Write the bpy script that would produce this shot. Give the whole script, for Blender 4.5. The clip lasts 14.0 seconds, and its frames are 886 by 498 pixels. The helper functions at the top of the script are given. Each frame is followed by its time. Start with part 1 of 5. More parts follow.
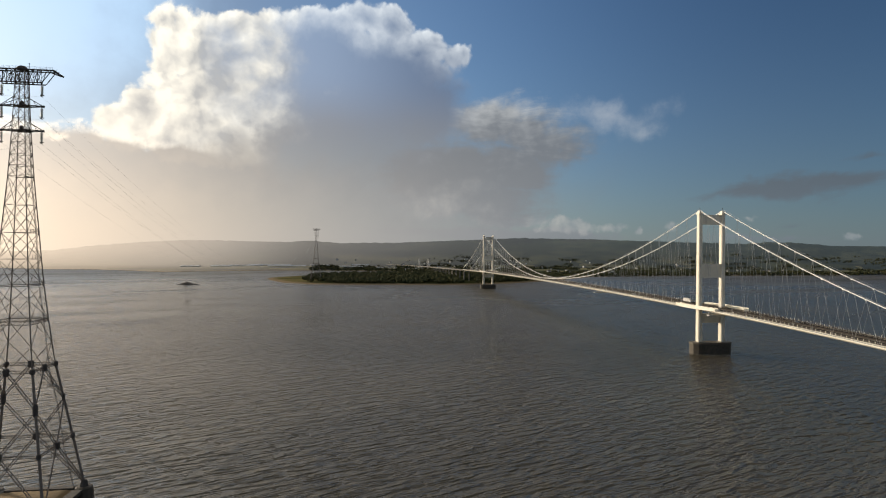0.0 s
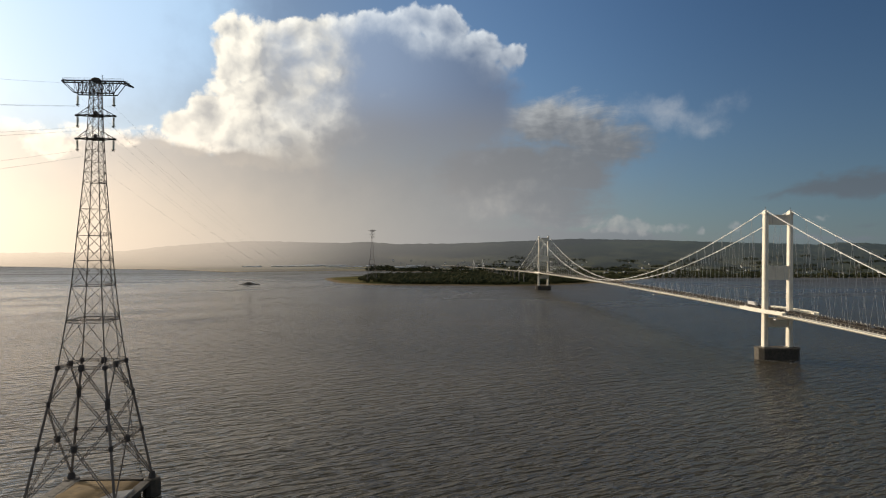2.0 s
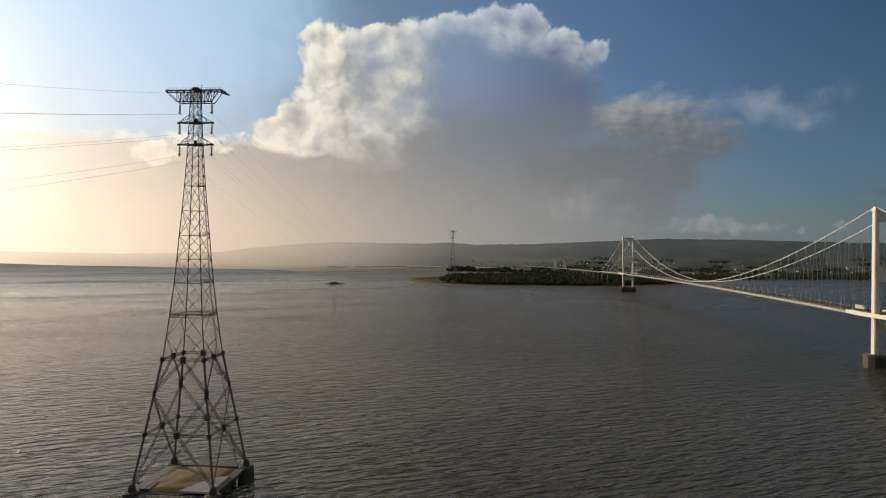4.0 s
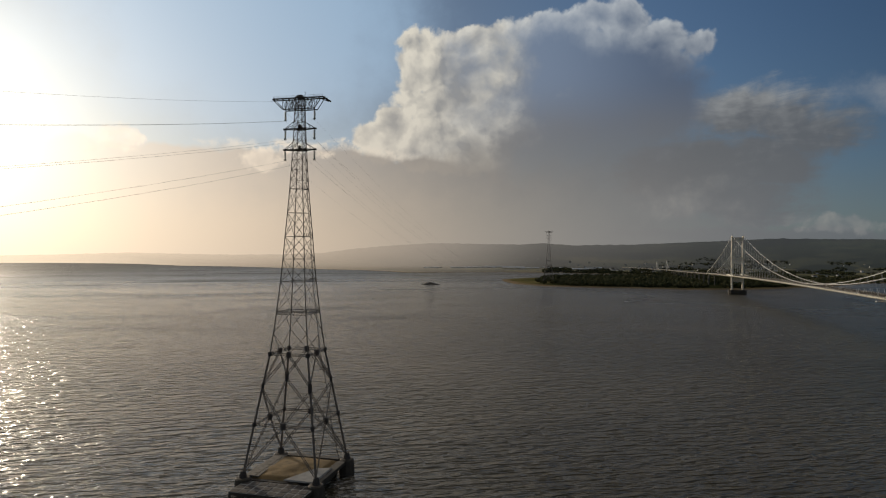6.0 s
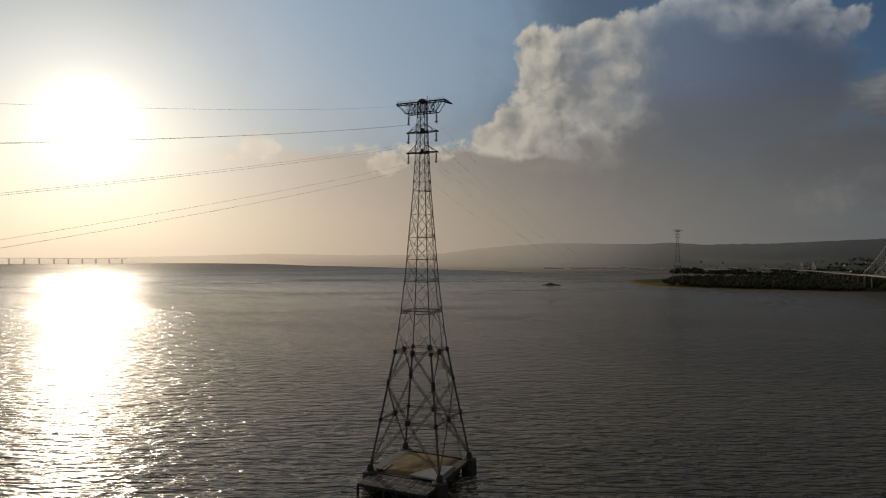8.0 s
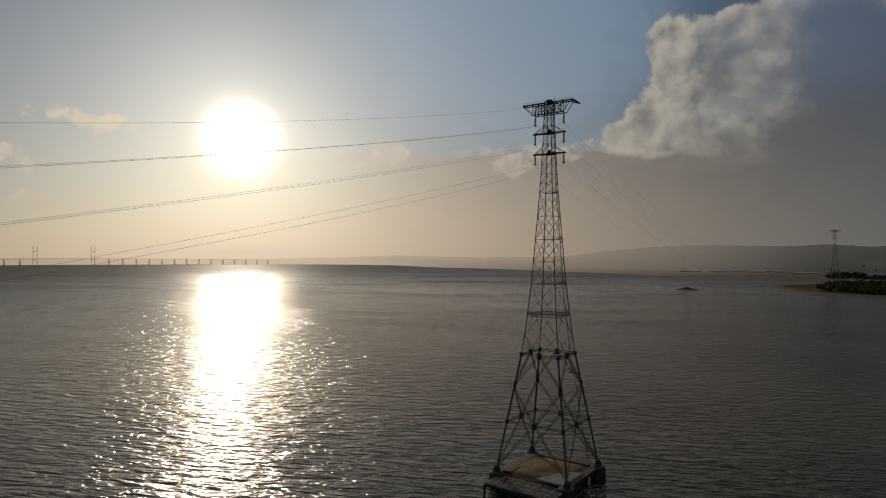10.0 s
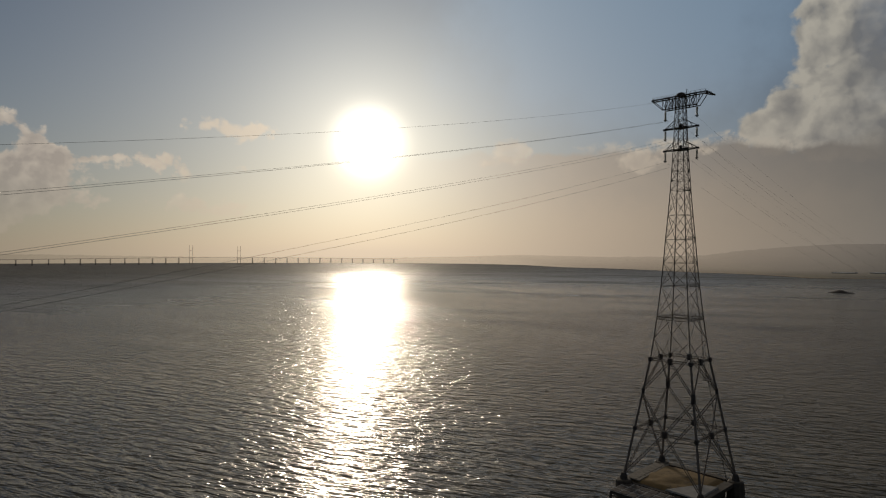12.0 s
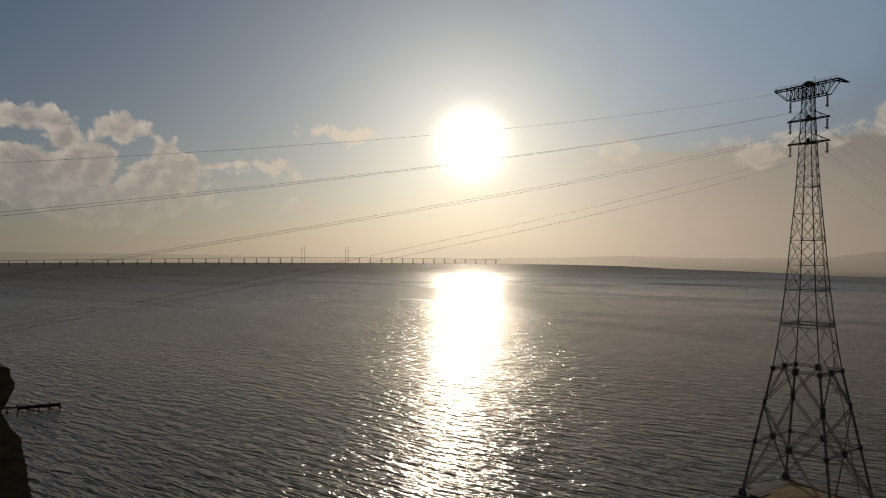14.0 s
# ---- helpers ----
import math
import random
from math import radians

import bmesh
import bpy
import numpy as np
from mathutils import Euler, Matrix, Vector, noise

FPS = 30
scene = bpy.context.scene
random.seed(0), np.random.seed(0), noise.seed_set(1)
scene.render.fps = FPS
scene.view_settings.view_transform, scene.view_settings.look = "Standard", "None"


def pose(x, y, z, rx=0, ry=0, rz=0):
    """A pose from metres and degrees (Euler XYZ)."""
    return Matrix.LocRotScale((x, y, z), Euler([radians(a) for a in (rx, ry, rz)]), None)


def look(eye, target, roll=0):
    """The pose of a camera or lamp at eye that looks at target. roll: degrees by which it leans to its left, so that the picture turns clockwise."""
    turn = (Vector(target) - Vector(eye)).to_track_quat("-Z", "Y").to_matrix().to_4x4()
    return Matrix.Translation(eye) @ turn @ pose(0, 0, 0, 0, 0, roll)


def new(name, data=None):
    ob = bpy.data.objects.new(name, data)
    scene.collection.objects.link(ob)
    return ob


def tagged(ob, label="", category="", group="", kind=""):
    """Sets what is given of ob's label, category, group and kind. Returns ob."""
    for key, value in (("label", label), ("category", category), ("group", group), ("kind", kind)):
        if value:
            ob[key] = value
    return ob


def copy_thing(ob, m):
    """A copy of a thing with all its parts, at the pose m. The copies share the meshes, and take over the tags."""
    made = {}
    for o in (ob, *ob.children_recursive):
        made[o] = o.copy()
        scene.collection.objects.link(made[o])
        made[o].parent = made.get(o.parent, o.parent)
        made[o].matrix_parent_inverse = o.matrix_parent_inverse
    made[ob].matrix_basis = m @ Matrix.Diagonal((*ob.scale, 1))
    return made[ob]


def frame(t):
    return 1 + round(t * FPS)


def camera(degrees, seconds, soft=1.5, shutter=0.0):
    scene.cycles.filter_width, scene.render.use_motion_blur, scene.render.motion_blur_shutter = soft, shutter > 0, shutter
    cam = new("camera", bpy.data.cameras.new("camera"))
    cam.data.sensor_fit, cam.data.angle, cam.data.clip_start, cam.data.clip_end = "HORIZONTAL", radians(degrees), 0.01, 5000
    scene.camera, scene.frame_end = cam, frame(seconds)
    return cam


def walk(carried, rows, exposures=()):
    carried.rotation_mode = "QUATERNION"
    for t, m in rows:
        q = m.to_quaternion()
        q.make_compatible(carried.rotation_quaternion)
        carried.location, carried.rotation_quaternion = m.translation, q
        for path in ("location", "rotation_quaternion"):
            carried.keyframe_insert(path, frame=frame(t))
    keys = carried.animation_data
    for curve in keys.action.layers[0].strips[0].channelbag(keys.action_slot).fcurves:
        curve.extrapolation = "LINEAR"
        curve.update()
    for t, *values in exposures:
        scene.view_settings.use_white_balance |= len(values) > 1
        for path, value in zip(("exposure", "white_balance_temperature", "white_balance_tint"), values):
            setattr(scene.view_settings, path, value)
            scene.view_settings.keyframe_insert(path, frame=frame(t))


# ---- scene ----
cam = camera(70.9, 14.0, soft=1.15)
PATH = [
    (0, (-331.763, -544.819, 94.035), (-331.483, -542.839, 94.041), 0.5),
    (0.5, (-331.506, -545.231, 94.265), (-331.236, -543.249, 94.27), 0.5),
    (1, (-331.136, -545.285, 94.373), (-330.907, -543.298, 94.38), 0.6),
    (1.5, (-331.057, -545.033, 94.497), (-330.889, -543.04, 94.504), 0.6),
    (2, (-331.097, -545.002, 94.493), (-330.992, -543.005, 94.5), 0.5),
    (2.5, (-331.262, -545.112, 94.378), (-331.22, -543.112, 94.386), 0.5),
    (3, (-331.598, -545.057, 94.248), (-331.619, -543.058, 94.256), 0.5),
    (5.5, (-331.702, -544.885, 93.407), (-332.075, -542.92, 93.414), 0.4),
    (6, (-331.719, -544.765, 93.412), (-332.173, -542.817, 93.42), 0.4),
    (6.5, (-332.005, -544.759, 93.321), (-332.544, -542.833, 93.328), 0.5),
    (7, (-331.925, -544.527, 93.361), (-332.559, -542.63, 93.367), 0.4),
    (7.5, (-332.376, -544.319, 93.451), (-333.101, -542.455, 93.458), 0.5),
    (8, (-332.746, -543.919, 93.459), (-333.562, -542.094, 93.466), 0.2),
    (10.5, (-332.42, -545.14, 93.517), (-333.667, -543.577, 93.528), 0.3),
    (11, (-332.337, -545.47, 93.722), (-333.662, -543.972, 93.731), 0.2),
    (11.5, (-332.12, -545.805, 93.855), (-333.515, -544.372, 93.864), 0.2),
    (12, (-332.067, -546.061, 93.967), (-333.526, -544.693, 93.975), 0.3),
    (12.5, (-332.255, -545.971, 94.156), (-333.775, -544.672, 94.163), 0.2),
    (13, (-332.459, -546.065, 94.209), (-334.036, -544.836, 94.216), 0.3),
    (13.5, (-332.256, -546.367, 94.198), (-333.889, -545.213, 94.205), 0.3),
    (14, (-332.335, -546.761, 94.04), (-333.997, -545.649, 94.048), 0.4),
]
walk(cam, [(t, look(eye, target, roll)) for t, eye, target, roll in PATH],
     [(0, 0.69), (3, 0.45), (5.5, -0.04), (7, -0.36), (8, -0.67), (10.5, -1.02), (14, -0.98)])

# ---- light ----
SUN_AZ, SUN_EL = 53.7, 9.8        # degrees; azimuth counted to the left of +y
SUN_DIR = Vector((-math.sin(radians(SUN_AZ)) * math.cos(radians(SUN_EL)),
                  math.cos(radians(SUN_AZ)) * math.cos(radians(SUN_EL)), math.sin(radians(SUN_EL))))
sun = new("sun", bpy.data.lights.new("sun", "SUN"))
sun.data.energy, sun.data.angle, sun.data.color = 2.3, radians(0.6), (1.0, 0.83, 0.63)
sun.matrix_world = look(SUN_DIR * 900, (0, 0, 0))


class Nodes:
    """A short way to write node graphs."""

    def __init__(self, tree):
        self.t = tree
        self.t.nodes.clear()

    def node(self, kind, **settings):
        n = self.t.nodes.new(kind)
        for k, val in settings.items():
            setattr(n, k, val)
        return n

    def put(self, socket, value):
        if hasattr(value, "is_linked"):
            self.t.links.new(value, socket)
        elif value is not None:
            if hasattr(socket.default_value, "__len__") and not hasattr(value, "__len__"):
                value = (value,) * len(socket.default_value)
            if hasattr(socket.default_value, "__len__") and len(socket.default_value) == 4 and len(value) == 3:
                value = (*value, 1.0)
            socket.default_value = value

    def m(self, op, a, b=None, c=None, clamp=False):
        n = self.node("ShaderNodeMath", operation=op, use_clamp=clamp)
        for s, val in zip(n.inputs, (a, b, c)):
            self.put(s, val)
        return n.outputs[0]

    def v(self, op, a, b=None):
        n = self.node("ShaderNodeVectorMath", operation=op)
        self.put(n.inputs[0], a)
        if b is not None:
            self.put(n.inputs[1], b)
        return n.outputs["Value"] if op in ("LENGTH", "DOT_PRODUCT", "DISTANCE") else n.outputs[0]

    def scale(self, a, k):
        n = self.node("ShaderNodeVectorMath", operation="SCALE")
        self.put(n.inputs[0], a)
        self.put(n.inputs["Scale"], k)
        return n.outputs[0]

    def step(self, x, lo, hi, to0=0.0, to1=1.0):
        n = self.node("ShaderNodeMapRange", interpolation_type="SMOOTHSTEP")
        for s, val in zip(n.inputs, (x, lo, hi, to0, to1)):
            self.put(s, val)
        return n.outputs[0]

    def mix(self, f, a, b, blend="MIX"):
        n = self.node("ShaderNodeMix", data_type="RGBA", blend_type=blend)
        self.put(n.inputs[0], f)
        self.put(n.inputs[6], a)
        self.put(n.inputs[7], b)
        return n.outputs[2]

    def noise(self, vec, scale, detail=4.0, rough=0.55, dist=0.0, color=False, dims="3D"):
        n = self.node("ShaderNodeTexNoise", noise_dimensions=dims)
        if vec is not None:
            self.put(n.inputs["Vector"], vec)
        for k, val in (("Scale", scale), ("Detail", detail), ("Roughness", rough), ("Distortion", dist)):
            self.put(n.inputs[k], val)
        return n.outputs["Color" if color else "Fac"]

    def xyz(self, x, y, z=0.0):
        n = self.node("ShaderNodeCombineXYZ")
        for s, val in zip(n.inputs, (x, y, z)):
            self.put(s, val)
        return n.outputs[0]

    def split(self, vec):
        n = self.node("ShaderNodeSeparateXYZ")
        self.put(n.inputs[0], vec)
        return n.outputs


# cloud lobes: azimuth, height, half width, half height in degrees
CUMULUS_LIT = [(19.7, 10.4, 1.8, 1.8), (13.6, 13.4, 2.6, 2.6), (15.3, 12.5, 1.5, 1.6), (18.4, 9.3, 3.2, 1.3), (15.0, 8.8, 5.5, 1.7), (11.5, 9.4, 4.0, 2.6), (17.6, 11.0, 2.1, 2.2), (15.2, 10.2, 2.6, 1.7), (12.5, 10.5, 2.1, 2.0), (15.9, 13.7, 1.7, 2.0), (15.8, 16.1, 2.2, 2.0), (16.2, 18.5, 1.4, 1.4), (14.3, 19.0, 1.5, 1.2), (13.0, 16.7, 3.6, 3.1), (10.6, 18.3, 2.4, 2.0), (9.8, 14.7, 4.7, 4.6), (6.9, 17.0, 4.4, 3.7)]
CUMULUS_TOP = [(6.4, 19.5, 2.0, 1.3), (4.2, 19.9, 1.9, 1.4), (3.4, 15.6, 6.0, 5.2), (1.4, 19.5, 1.8, 1.4), (-0.9, 20.0, 2.4, 1.6), (-3.2, 19.8, 2.4, 1.8), (-5.5, 17.8, 2.9, 2.0), (-8.4, 17.5, 1.6, 1.2), (-9.6, 17.7, 1.0, 0.9), (-2.7, 14.8, 6.2, 4.8), (-7.3, 12.4, 4.2, 5.0), (3.4, 9.7, 7.0, 5.4), (-3.5, 9.5, 6.5, 3.6)]
CLOUD_TAIL = [(-12.5, 11.7, 3.6, 2.0), (-15.6, 11.1, 3.1, 1.8), (-17.4, 9.6, 3.3, 1.8), (-19.4, 9.0, 2.0, 1.1), (-13.6, 7.4, 4.6, 2.5), (-8.9, 6.4, 6.2, 3.6), (-12.0, 4.8, 4.7, 2.1)]
STRATUS = [(-36.9, 5.0, 6.6, 1.0), (-40.4, 5.5, 4.6, 1.1), (-42.5, 7.4, 2.1, 0.5), (-31.9, 4.6, 3.0, 0.4), (-37.3, 2.5, 1.2, 0.3)]
HORIZON_PUFFS = [(-12.0, 3.0, 3.0, 0.6), (-18.6, 2.1, 2.6, 0.6), (-16.1, 2.8, 4.6, 0.7), (-20.2, 2.4, 3.0, 0.6), (-25.5, 2.0, 0.6, 0.6), (-28.1, 2.2, 0.7, 0.4), (-34.2, 2.8, 0.8, 0.3), (-41.5, 1.5, 1.0, 0.4), (-23.1, 2.3, 1.9, 0.4)]
VEIL = [(31, 20, 21, 14)]
LOW_BANK = [(-13.0, 1.5, 8.0, 0.9), (-19.5, 1.5, 5.5, 0.8), (-5.0, 1.8, 4.0, 0.6), (-34.0, 1.3, 7.0, 0.35)]
LOW_PUFFS = [(-7.5, 4.2, 5.0, 2.0), (-11.0, 5.6, 3.4, 1.2), (-8.0, 5.2, 2.6, 1.5), (-11.5, 4.0, 3.6, 0.9), (-6.5, 3.2, 2.5, 0.7)]
EDGE_PUFFS = [(29.4, 7.9, 2.2, 1.2), (27.2, 8.9, 1.4, 0.6), (24.5, 9.0, 1.5, 0.5), (40.7, 9.0, 1.9, 1.4), (43.0, 8.0, 1.3, 0.6), (34.0, 9.3, 1.2, 0.4)]
WISPS = [(-23.1, 12.3, 6.3, 1.9), (-19.7, 11.3, 3.0, 0.6), (-26.0, 11.1, 2.8, 1.4)]
FAR_CUMULUS = [(89.6, 10.2, 2.2, 1.0), (87.7, 9.0, 1.1, 1.1), (84.0, 9.9, 1.8, 0.7), (89.6, 6.0, 3.3, 1.9), (86.2, 6.9, 2.3, 1.9), (80.3, 8.4, 1.0, 0.9), (80.0, 6.3, 3.3, 2.1), (75.5, 7.0, 5.1, 0.6), (85.0, 3.8, 8.0, 1.8), (64.7, 10.5, 2.3, 0.5), (67.7, 3.5, 2.5, 0.7)]

SKY_STRENGTH = 0.056
AIR_FAR, AIR_SUN = (0.086, 0.114, 0.140), (1.40, 1.02, 0.665)   # colour of the haze away from and towards the sun
world = bpy.data.worlds.new("sky")
scene.world = world
world.use_nodes = True
g = Nodes(world.node_tree)
way = g.v("NORMALIZE", g.node("ShaderNodeTexCoord").outputs["Generated"])
wx, wy, wz = g.split(way)
az = g.m("MULTIPLY", g.m("ARCTAN2", g.m("MULTIPLY", wx, -1.0), wy), 57.2958)
el = g.m("MULTIPLY", g.m("ARCSINE", wz), 57.2958)
spot = g.xyz(az, el)
off_sun = g.m("MULTIPLY", g.m("ARCCOSINE", g.m("MINIMUM", g.v("DOT_PRODUCT", way, SUN_DIR), 0.999999)), 57.2958)
near_sun = g.m("EXPONENT", g.m("MULTIPLY", off_sun, -1 / 29.0))       # wide warm glow of the haze
low = g.m("EXPONENT", g.m("MULTIPLY", g.m("MAXIMUM", el, 0.0), -1 / 9.0))

sky = g.node("ShaderNodeTexSky", sky_type="NISHITA", sun_disc=False, sun_elevation=radians(SUN_EL), sun_rotation=radians(-SUN_AZ),
             altitude=80, air_density=1.0, dust_density=0.5, ozone_density=3.0)


clear = g.v("MULTIPLY", g.scale(sky.outputs[0], SKY_STRENGTH), g.mix(g.step(off_sun, 28.0, 85.0), (0.88, 1.08, 1.20), (0.50, 0.78, 1.02)))
clear = g.scale(clear, g.m("ADD", g.step(off_sun, 96.0, 58.0, 0.80, 1.30), g.step(off_sun, 58.0, 38.0, 0.0, -0.30)))
warp = g.v("SUBTRACT", g.noise(spot, 0.20, 6.0, 0.55, color=True), (0.5, 0.5, 0.5))
warp = g.v("MULTIPLY", warp, (1, 1, 0))
billow = g.noise(spot, 0.30, 7.0, 0.6)
fluff = g.noise(spot, 0.9, 7.0, 0.62)
streaks = g.noise(g.v("MULTIPLY", spot, (0.40, 1.5, 0)), 0.32, 7.0, 0.62, 0.5)


def heads(p, size):
    """Round cloud heads of several sizes, 0 in the creases to 1 on the crowns."""
    n = g.node("ShaderNodeTexVoronoi", voronoi_dimensions="2D", feature="SMOOTH_F1", normalize=True)
    g.put(n.inputs["Vector"], p)
    for k, val in (("Scale", 1 / size), ("Detail", 2.3), ("Roughness", 0.55), ("Lacunarity", 2.3), ("Smoothness", 0.35)):
        g.put(n.inputs[k], val)
    return g.m("SUBTRACT", 1.0, g.m("MULTIPLY", n.outputs["Distance"], 1.7))


bent = g.v("ADD", spot, g.scale(warp, 2.6))
crown = heads(bent, 2.5)
relief = g.m("MULTIPLY", g.m("SUBTRACT", crown, heads(g.v("ADD", bent, (0.60, 0.40, 0)), 2.5)), 1.0)
bent_wide = g.v("ADD", spot, g.scale(warp, 4.0))
towers_of_cloud = heads(bent_wide, 5.2)
mass = g.m("SUBTRACT", towers_of_cloud, heads(g.v("ADD", bent_wide, (1.5, 0.7, 0)), 5.2))   # lit on the sun's side, shaded behind


def lobes(blobs, push):
    """How far inside the lobes a direction lies, in degrees."""
    p = g.v("ADD", spot, g.scale(warp, push))
    field = None
    for a, e, ra, re in blobs:
        d = g.v("LENGTH", g.v("MULTIPLY", g.v("SUBTRACT", p, (a, e, 0)), (1 / ra, 1 / re, 0)))
        f = g.m("MULTIPLY", g.m("SUBTRACT", 1.0, d), min(ra, re))
        field = f if field is None else g.m("SMOOTH_MAX", field, f, 0.5)
    return field


def cover(base, field, soft, color, alpha=1.0):
    return g.mix(g.m("MULTIPLY", g.step(field, 0.0, soft), alpha), base, color)


def about(value, k):
    return g.m("MULTIPLY", g.m("SUBTRACT", value, 0.5), k)


warm_air = g.v("MULTIPLY", g.mix(near_sun, AIR_FAR, AIR_SUN), g.mix(g.step(off_sun, 30.0, 58.0), (1.0, 1.0, 1.0), (0.86, 0.94, 1.04)))
out = clear
# thin high veil on the sun's side, wisps and bars of stratus
out = cover(out, g.m("ADD", lobes(VEIL, 6.0), about(billow, 4.0)), 8.0, (0.36, 0.58, 0.82), 0.55)
out = cover(out, g.m("ADD", lobes(WISPS, 6.0), about(billow, 3.5)), 2.6, (0.33, 0.355, 0.385), 0.62)
out = cover(out, g.m("ADD", lobes(STRATUS, 3.0), about(streaks, 1.6)), 0.7, (0.040, 0.054, 0.068), 0.9)
out = cover(out, g.m("ADD", lobes(LOW_BANK, 1.5), g.m("ADD", about(fluff, 0.7), about(streaks, 0.8))), 0.5, g.mix(g.step(el, 0.6, 2.6), (0.070, 0.086, 0.100), (0.125, 0.142, 0.155)), 0.85)
puff = g.m("ADD", lobes(HORIZON_PUFFS, 1.2), g.m("ADD", about(fluff, 0.8), about(crown, 0.7)))
out = cover(out, puff, 0.35, g.mix(g.m("ADD", 0.35, g.m("MULTIPLY", relief, 1.3), clamp=True), (0.15, 0.18, 0.20), (0.50, 0.475, 0.42)), 0.62)
# cumulus on the sun's far side: cream tops, softly shaded heads that sink into the haze
far_field = g.m("ADD", lobes(FAR_CUMULUS, 3.2), g.m("ADD", about(fluff, 1.4), g.m("ADD", about(crown, 1.5), 0.30)))
far_lit = g.m("ADD", g.step(far_field, 1.3, 0.1, 0.10, 0.55), g.m("MULTIPLY", relief, 1.15), clamp=True)
far_col = g.mix(far_lit, (0.45, 0.40, 0.375), (1.18, 1.03, 0.85))
far_col = g.mix(g.step(off_sun, 26.0, 8.0), far_col, (0.95, 0.80, 0.62))
out = cover(out, far_field, 0.5, far_col, g.step(el, 1.0, 7.5, 0.35, 0.88))
tail = g.m("ADD", g.m("ADD", lobes(CLOUD_TAIL, 3.5), 0.9), g.m("ADD", about(streaks, 3.2), about(fluff, 1.2)))
tail_lit = g.m("ADD", g.m("MULTIPLY", g.m("SUBTRACT", el, 10.0), 0.12), g.m("ADD", g.m("MULTIPLY", relief, 0.4), about(streaks, 1.6)))
tail_col = g.mix(g.step(tail_lit, -0.25, 1.0), (0.085, 0.095, 0.110), (0.38, 0.39, 0.39))
out = cover(out, tail, 1.8, tail_col, 0.92)
# the great cumulus: cream billows on the sun's side, bright fringes on top, a grey-blue body that melts into the rain below
body = g.m("ADD", lobes(CUMULUS_LIT + CUMULUS_TOP, 2.6), g.m("ADD", about(fluff, 0.8), g.m("ADD", about(crown, 1.1), 0.1)))
side = g.step(g.m("ADD", az, g.m("MULTIPLY", g.split(warp)[0], 20.0)), 3.0, 13.5)
rim = g.m("MULTIPLY", g.step(body, 2.6, 0.0), g.step(g.m("ADD", el, g.m("MULTIPLY", side, 12.0)), 14.0, 19.0))
sunlit = g.m("ADD", g.m("MULTIPLY", side, 0.30), g.m("MULTIPLY", rim, g.m("ADD", 0.50, g.m("MULTIPLY", crown, 0.30))))
sunlit = g.m("ADD", sunlit, g.m("MULTIPLY", mass, g.m("MULTIPLY", side, 1.25)))
sunlit = g.m("ADD", sunlit, g.m("MULTIPLY", relief, g.m("ADD", g.m("MULTIPLY", rim, 0.65), g.m("MULTIPLY", side, 0.40))), clamp=True)
lit = g.mix(side, (0.54, 0.58, 0.61), (0.70, 0.665, 0.575))
shade_right = g.mix(g.step(az, -9.0, 5.0), (0.052, 0.092, 0.168), (0.122, 0.186, 0.295))
shade_right = g.mix(g.step(el, 16.0, 9.0), shade_right, (0.095, 0.118, 0.158))
shade = g.mix(side, shade_right, (0.235, 0.25, 0.265))
melt = g.step(g.m("ADD", el, g.m("MULTIPLY", side, 4.0)), 4.0, 12.0)
soft = g.m("ADD", 0.55, g.m("MULTIPLY", g.step(az, -2.0, -10.0), g.step(el, 17.0, 13.0, 0.0, 3.5)))
out = g.mix(g.m("MULTIPLY", g.step(body, 0.0, soft), melt), out, g.mix(sunlit, shade, lit))
# rain-grey mist under the cloud, warm towards the sun
inner = g.step(az, 15.0, 5.0)
edge = g.m("ADD", g.m("SUBTRACT", g.m("ADD", 9.1, g.m("MULTIPLY", inner, 5.1)), el), g.m("MULTIPLY", g.split(warp)[1], 3.4))
right_end = g.step(g.m("ADD", az, g.m("MULTIPLY", g.split(warp)[0], 14.0)), -26.0, -2.0)
left_end = g.step(az, 56.0, 32.0)
mist = g.m("MULTIPLY", g.m("MULTIPLY", g.step(edge, 0.0, g.m("ADD", 0.8, g.m("MULTIPLY", inner, 8.0))), right_end), left_end)
mist_top = g.mix(g.m("POWER", near_sun, 1.4), (0.085, 0.100, 0.118), (0.88, 0.75, 0.635))
mist_col = g.mix(g.step(g.m("ADD", el, about(billow, 5.0)), 0.0, 9.5), warm_air, mist_top)
mist_col = g.scale(mist_col, g.step(az, 28.0, 6.0, 1.0, 0.81))
out = g.mix(g.m("MULTIPLY", mist, 0.92), out, mist_col)
# its sunlit upper edge and the puffs that rise from it
lip = g.m("MULTIPLY", g.m("MULTIPLY", g.step(edge, -0.45, 0.1), g.step(edge, 0.75, 0.15)), g.m("MULTIPLY", g.step(az, 14.0, 19.0), g.step(az, 36.0, 29.0)))
out = g.mix(g.m("MULTIPLY", lip, g.step(fluff, 0.36, 0.58, 0.0, 0.85)), out, (0.78, 0.71, 0.60))
edge_puff = g.m("ADD", lobes(EDGE_PUFFS, 2.2), g.m("ADD", about(fluff, 1.3), about(crown, 0.9)))
out = cover(out, edge_puff, 0.7, g.mix(g.m("ADD", 0.55, g.m("MULTIPLY", relief, 1.0), clamp=True), (0.56, 0.48, 0.41), (0.95, 0.83, 0.67)), g.step(edge_puff, 0.0, 1.6, 0.9, 0.5))
low_puff = g.m("ADD", lobes(LOW_PUFFS, 2.5), g.m("ADD", about(fluff, 1.4), about(crown, 0.8)))
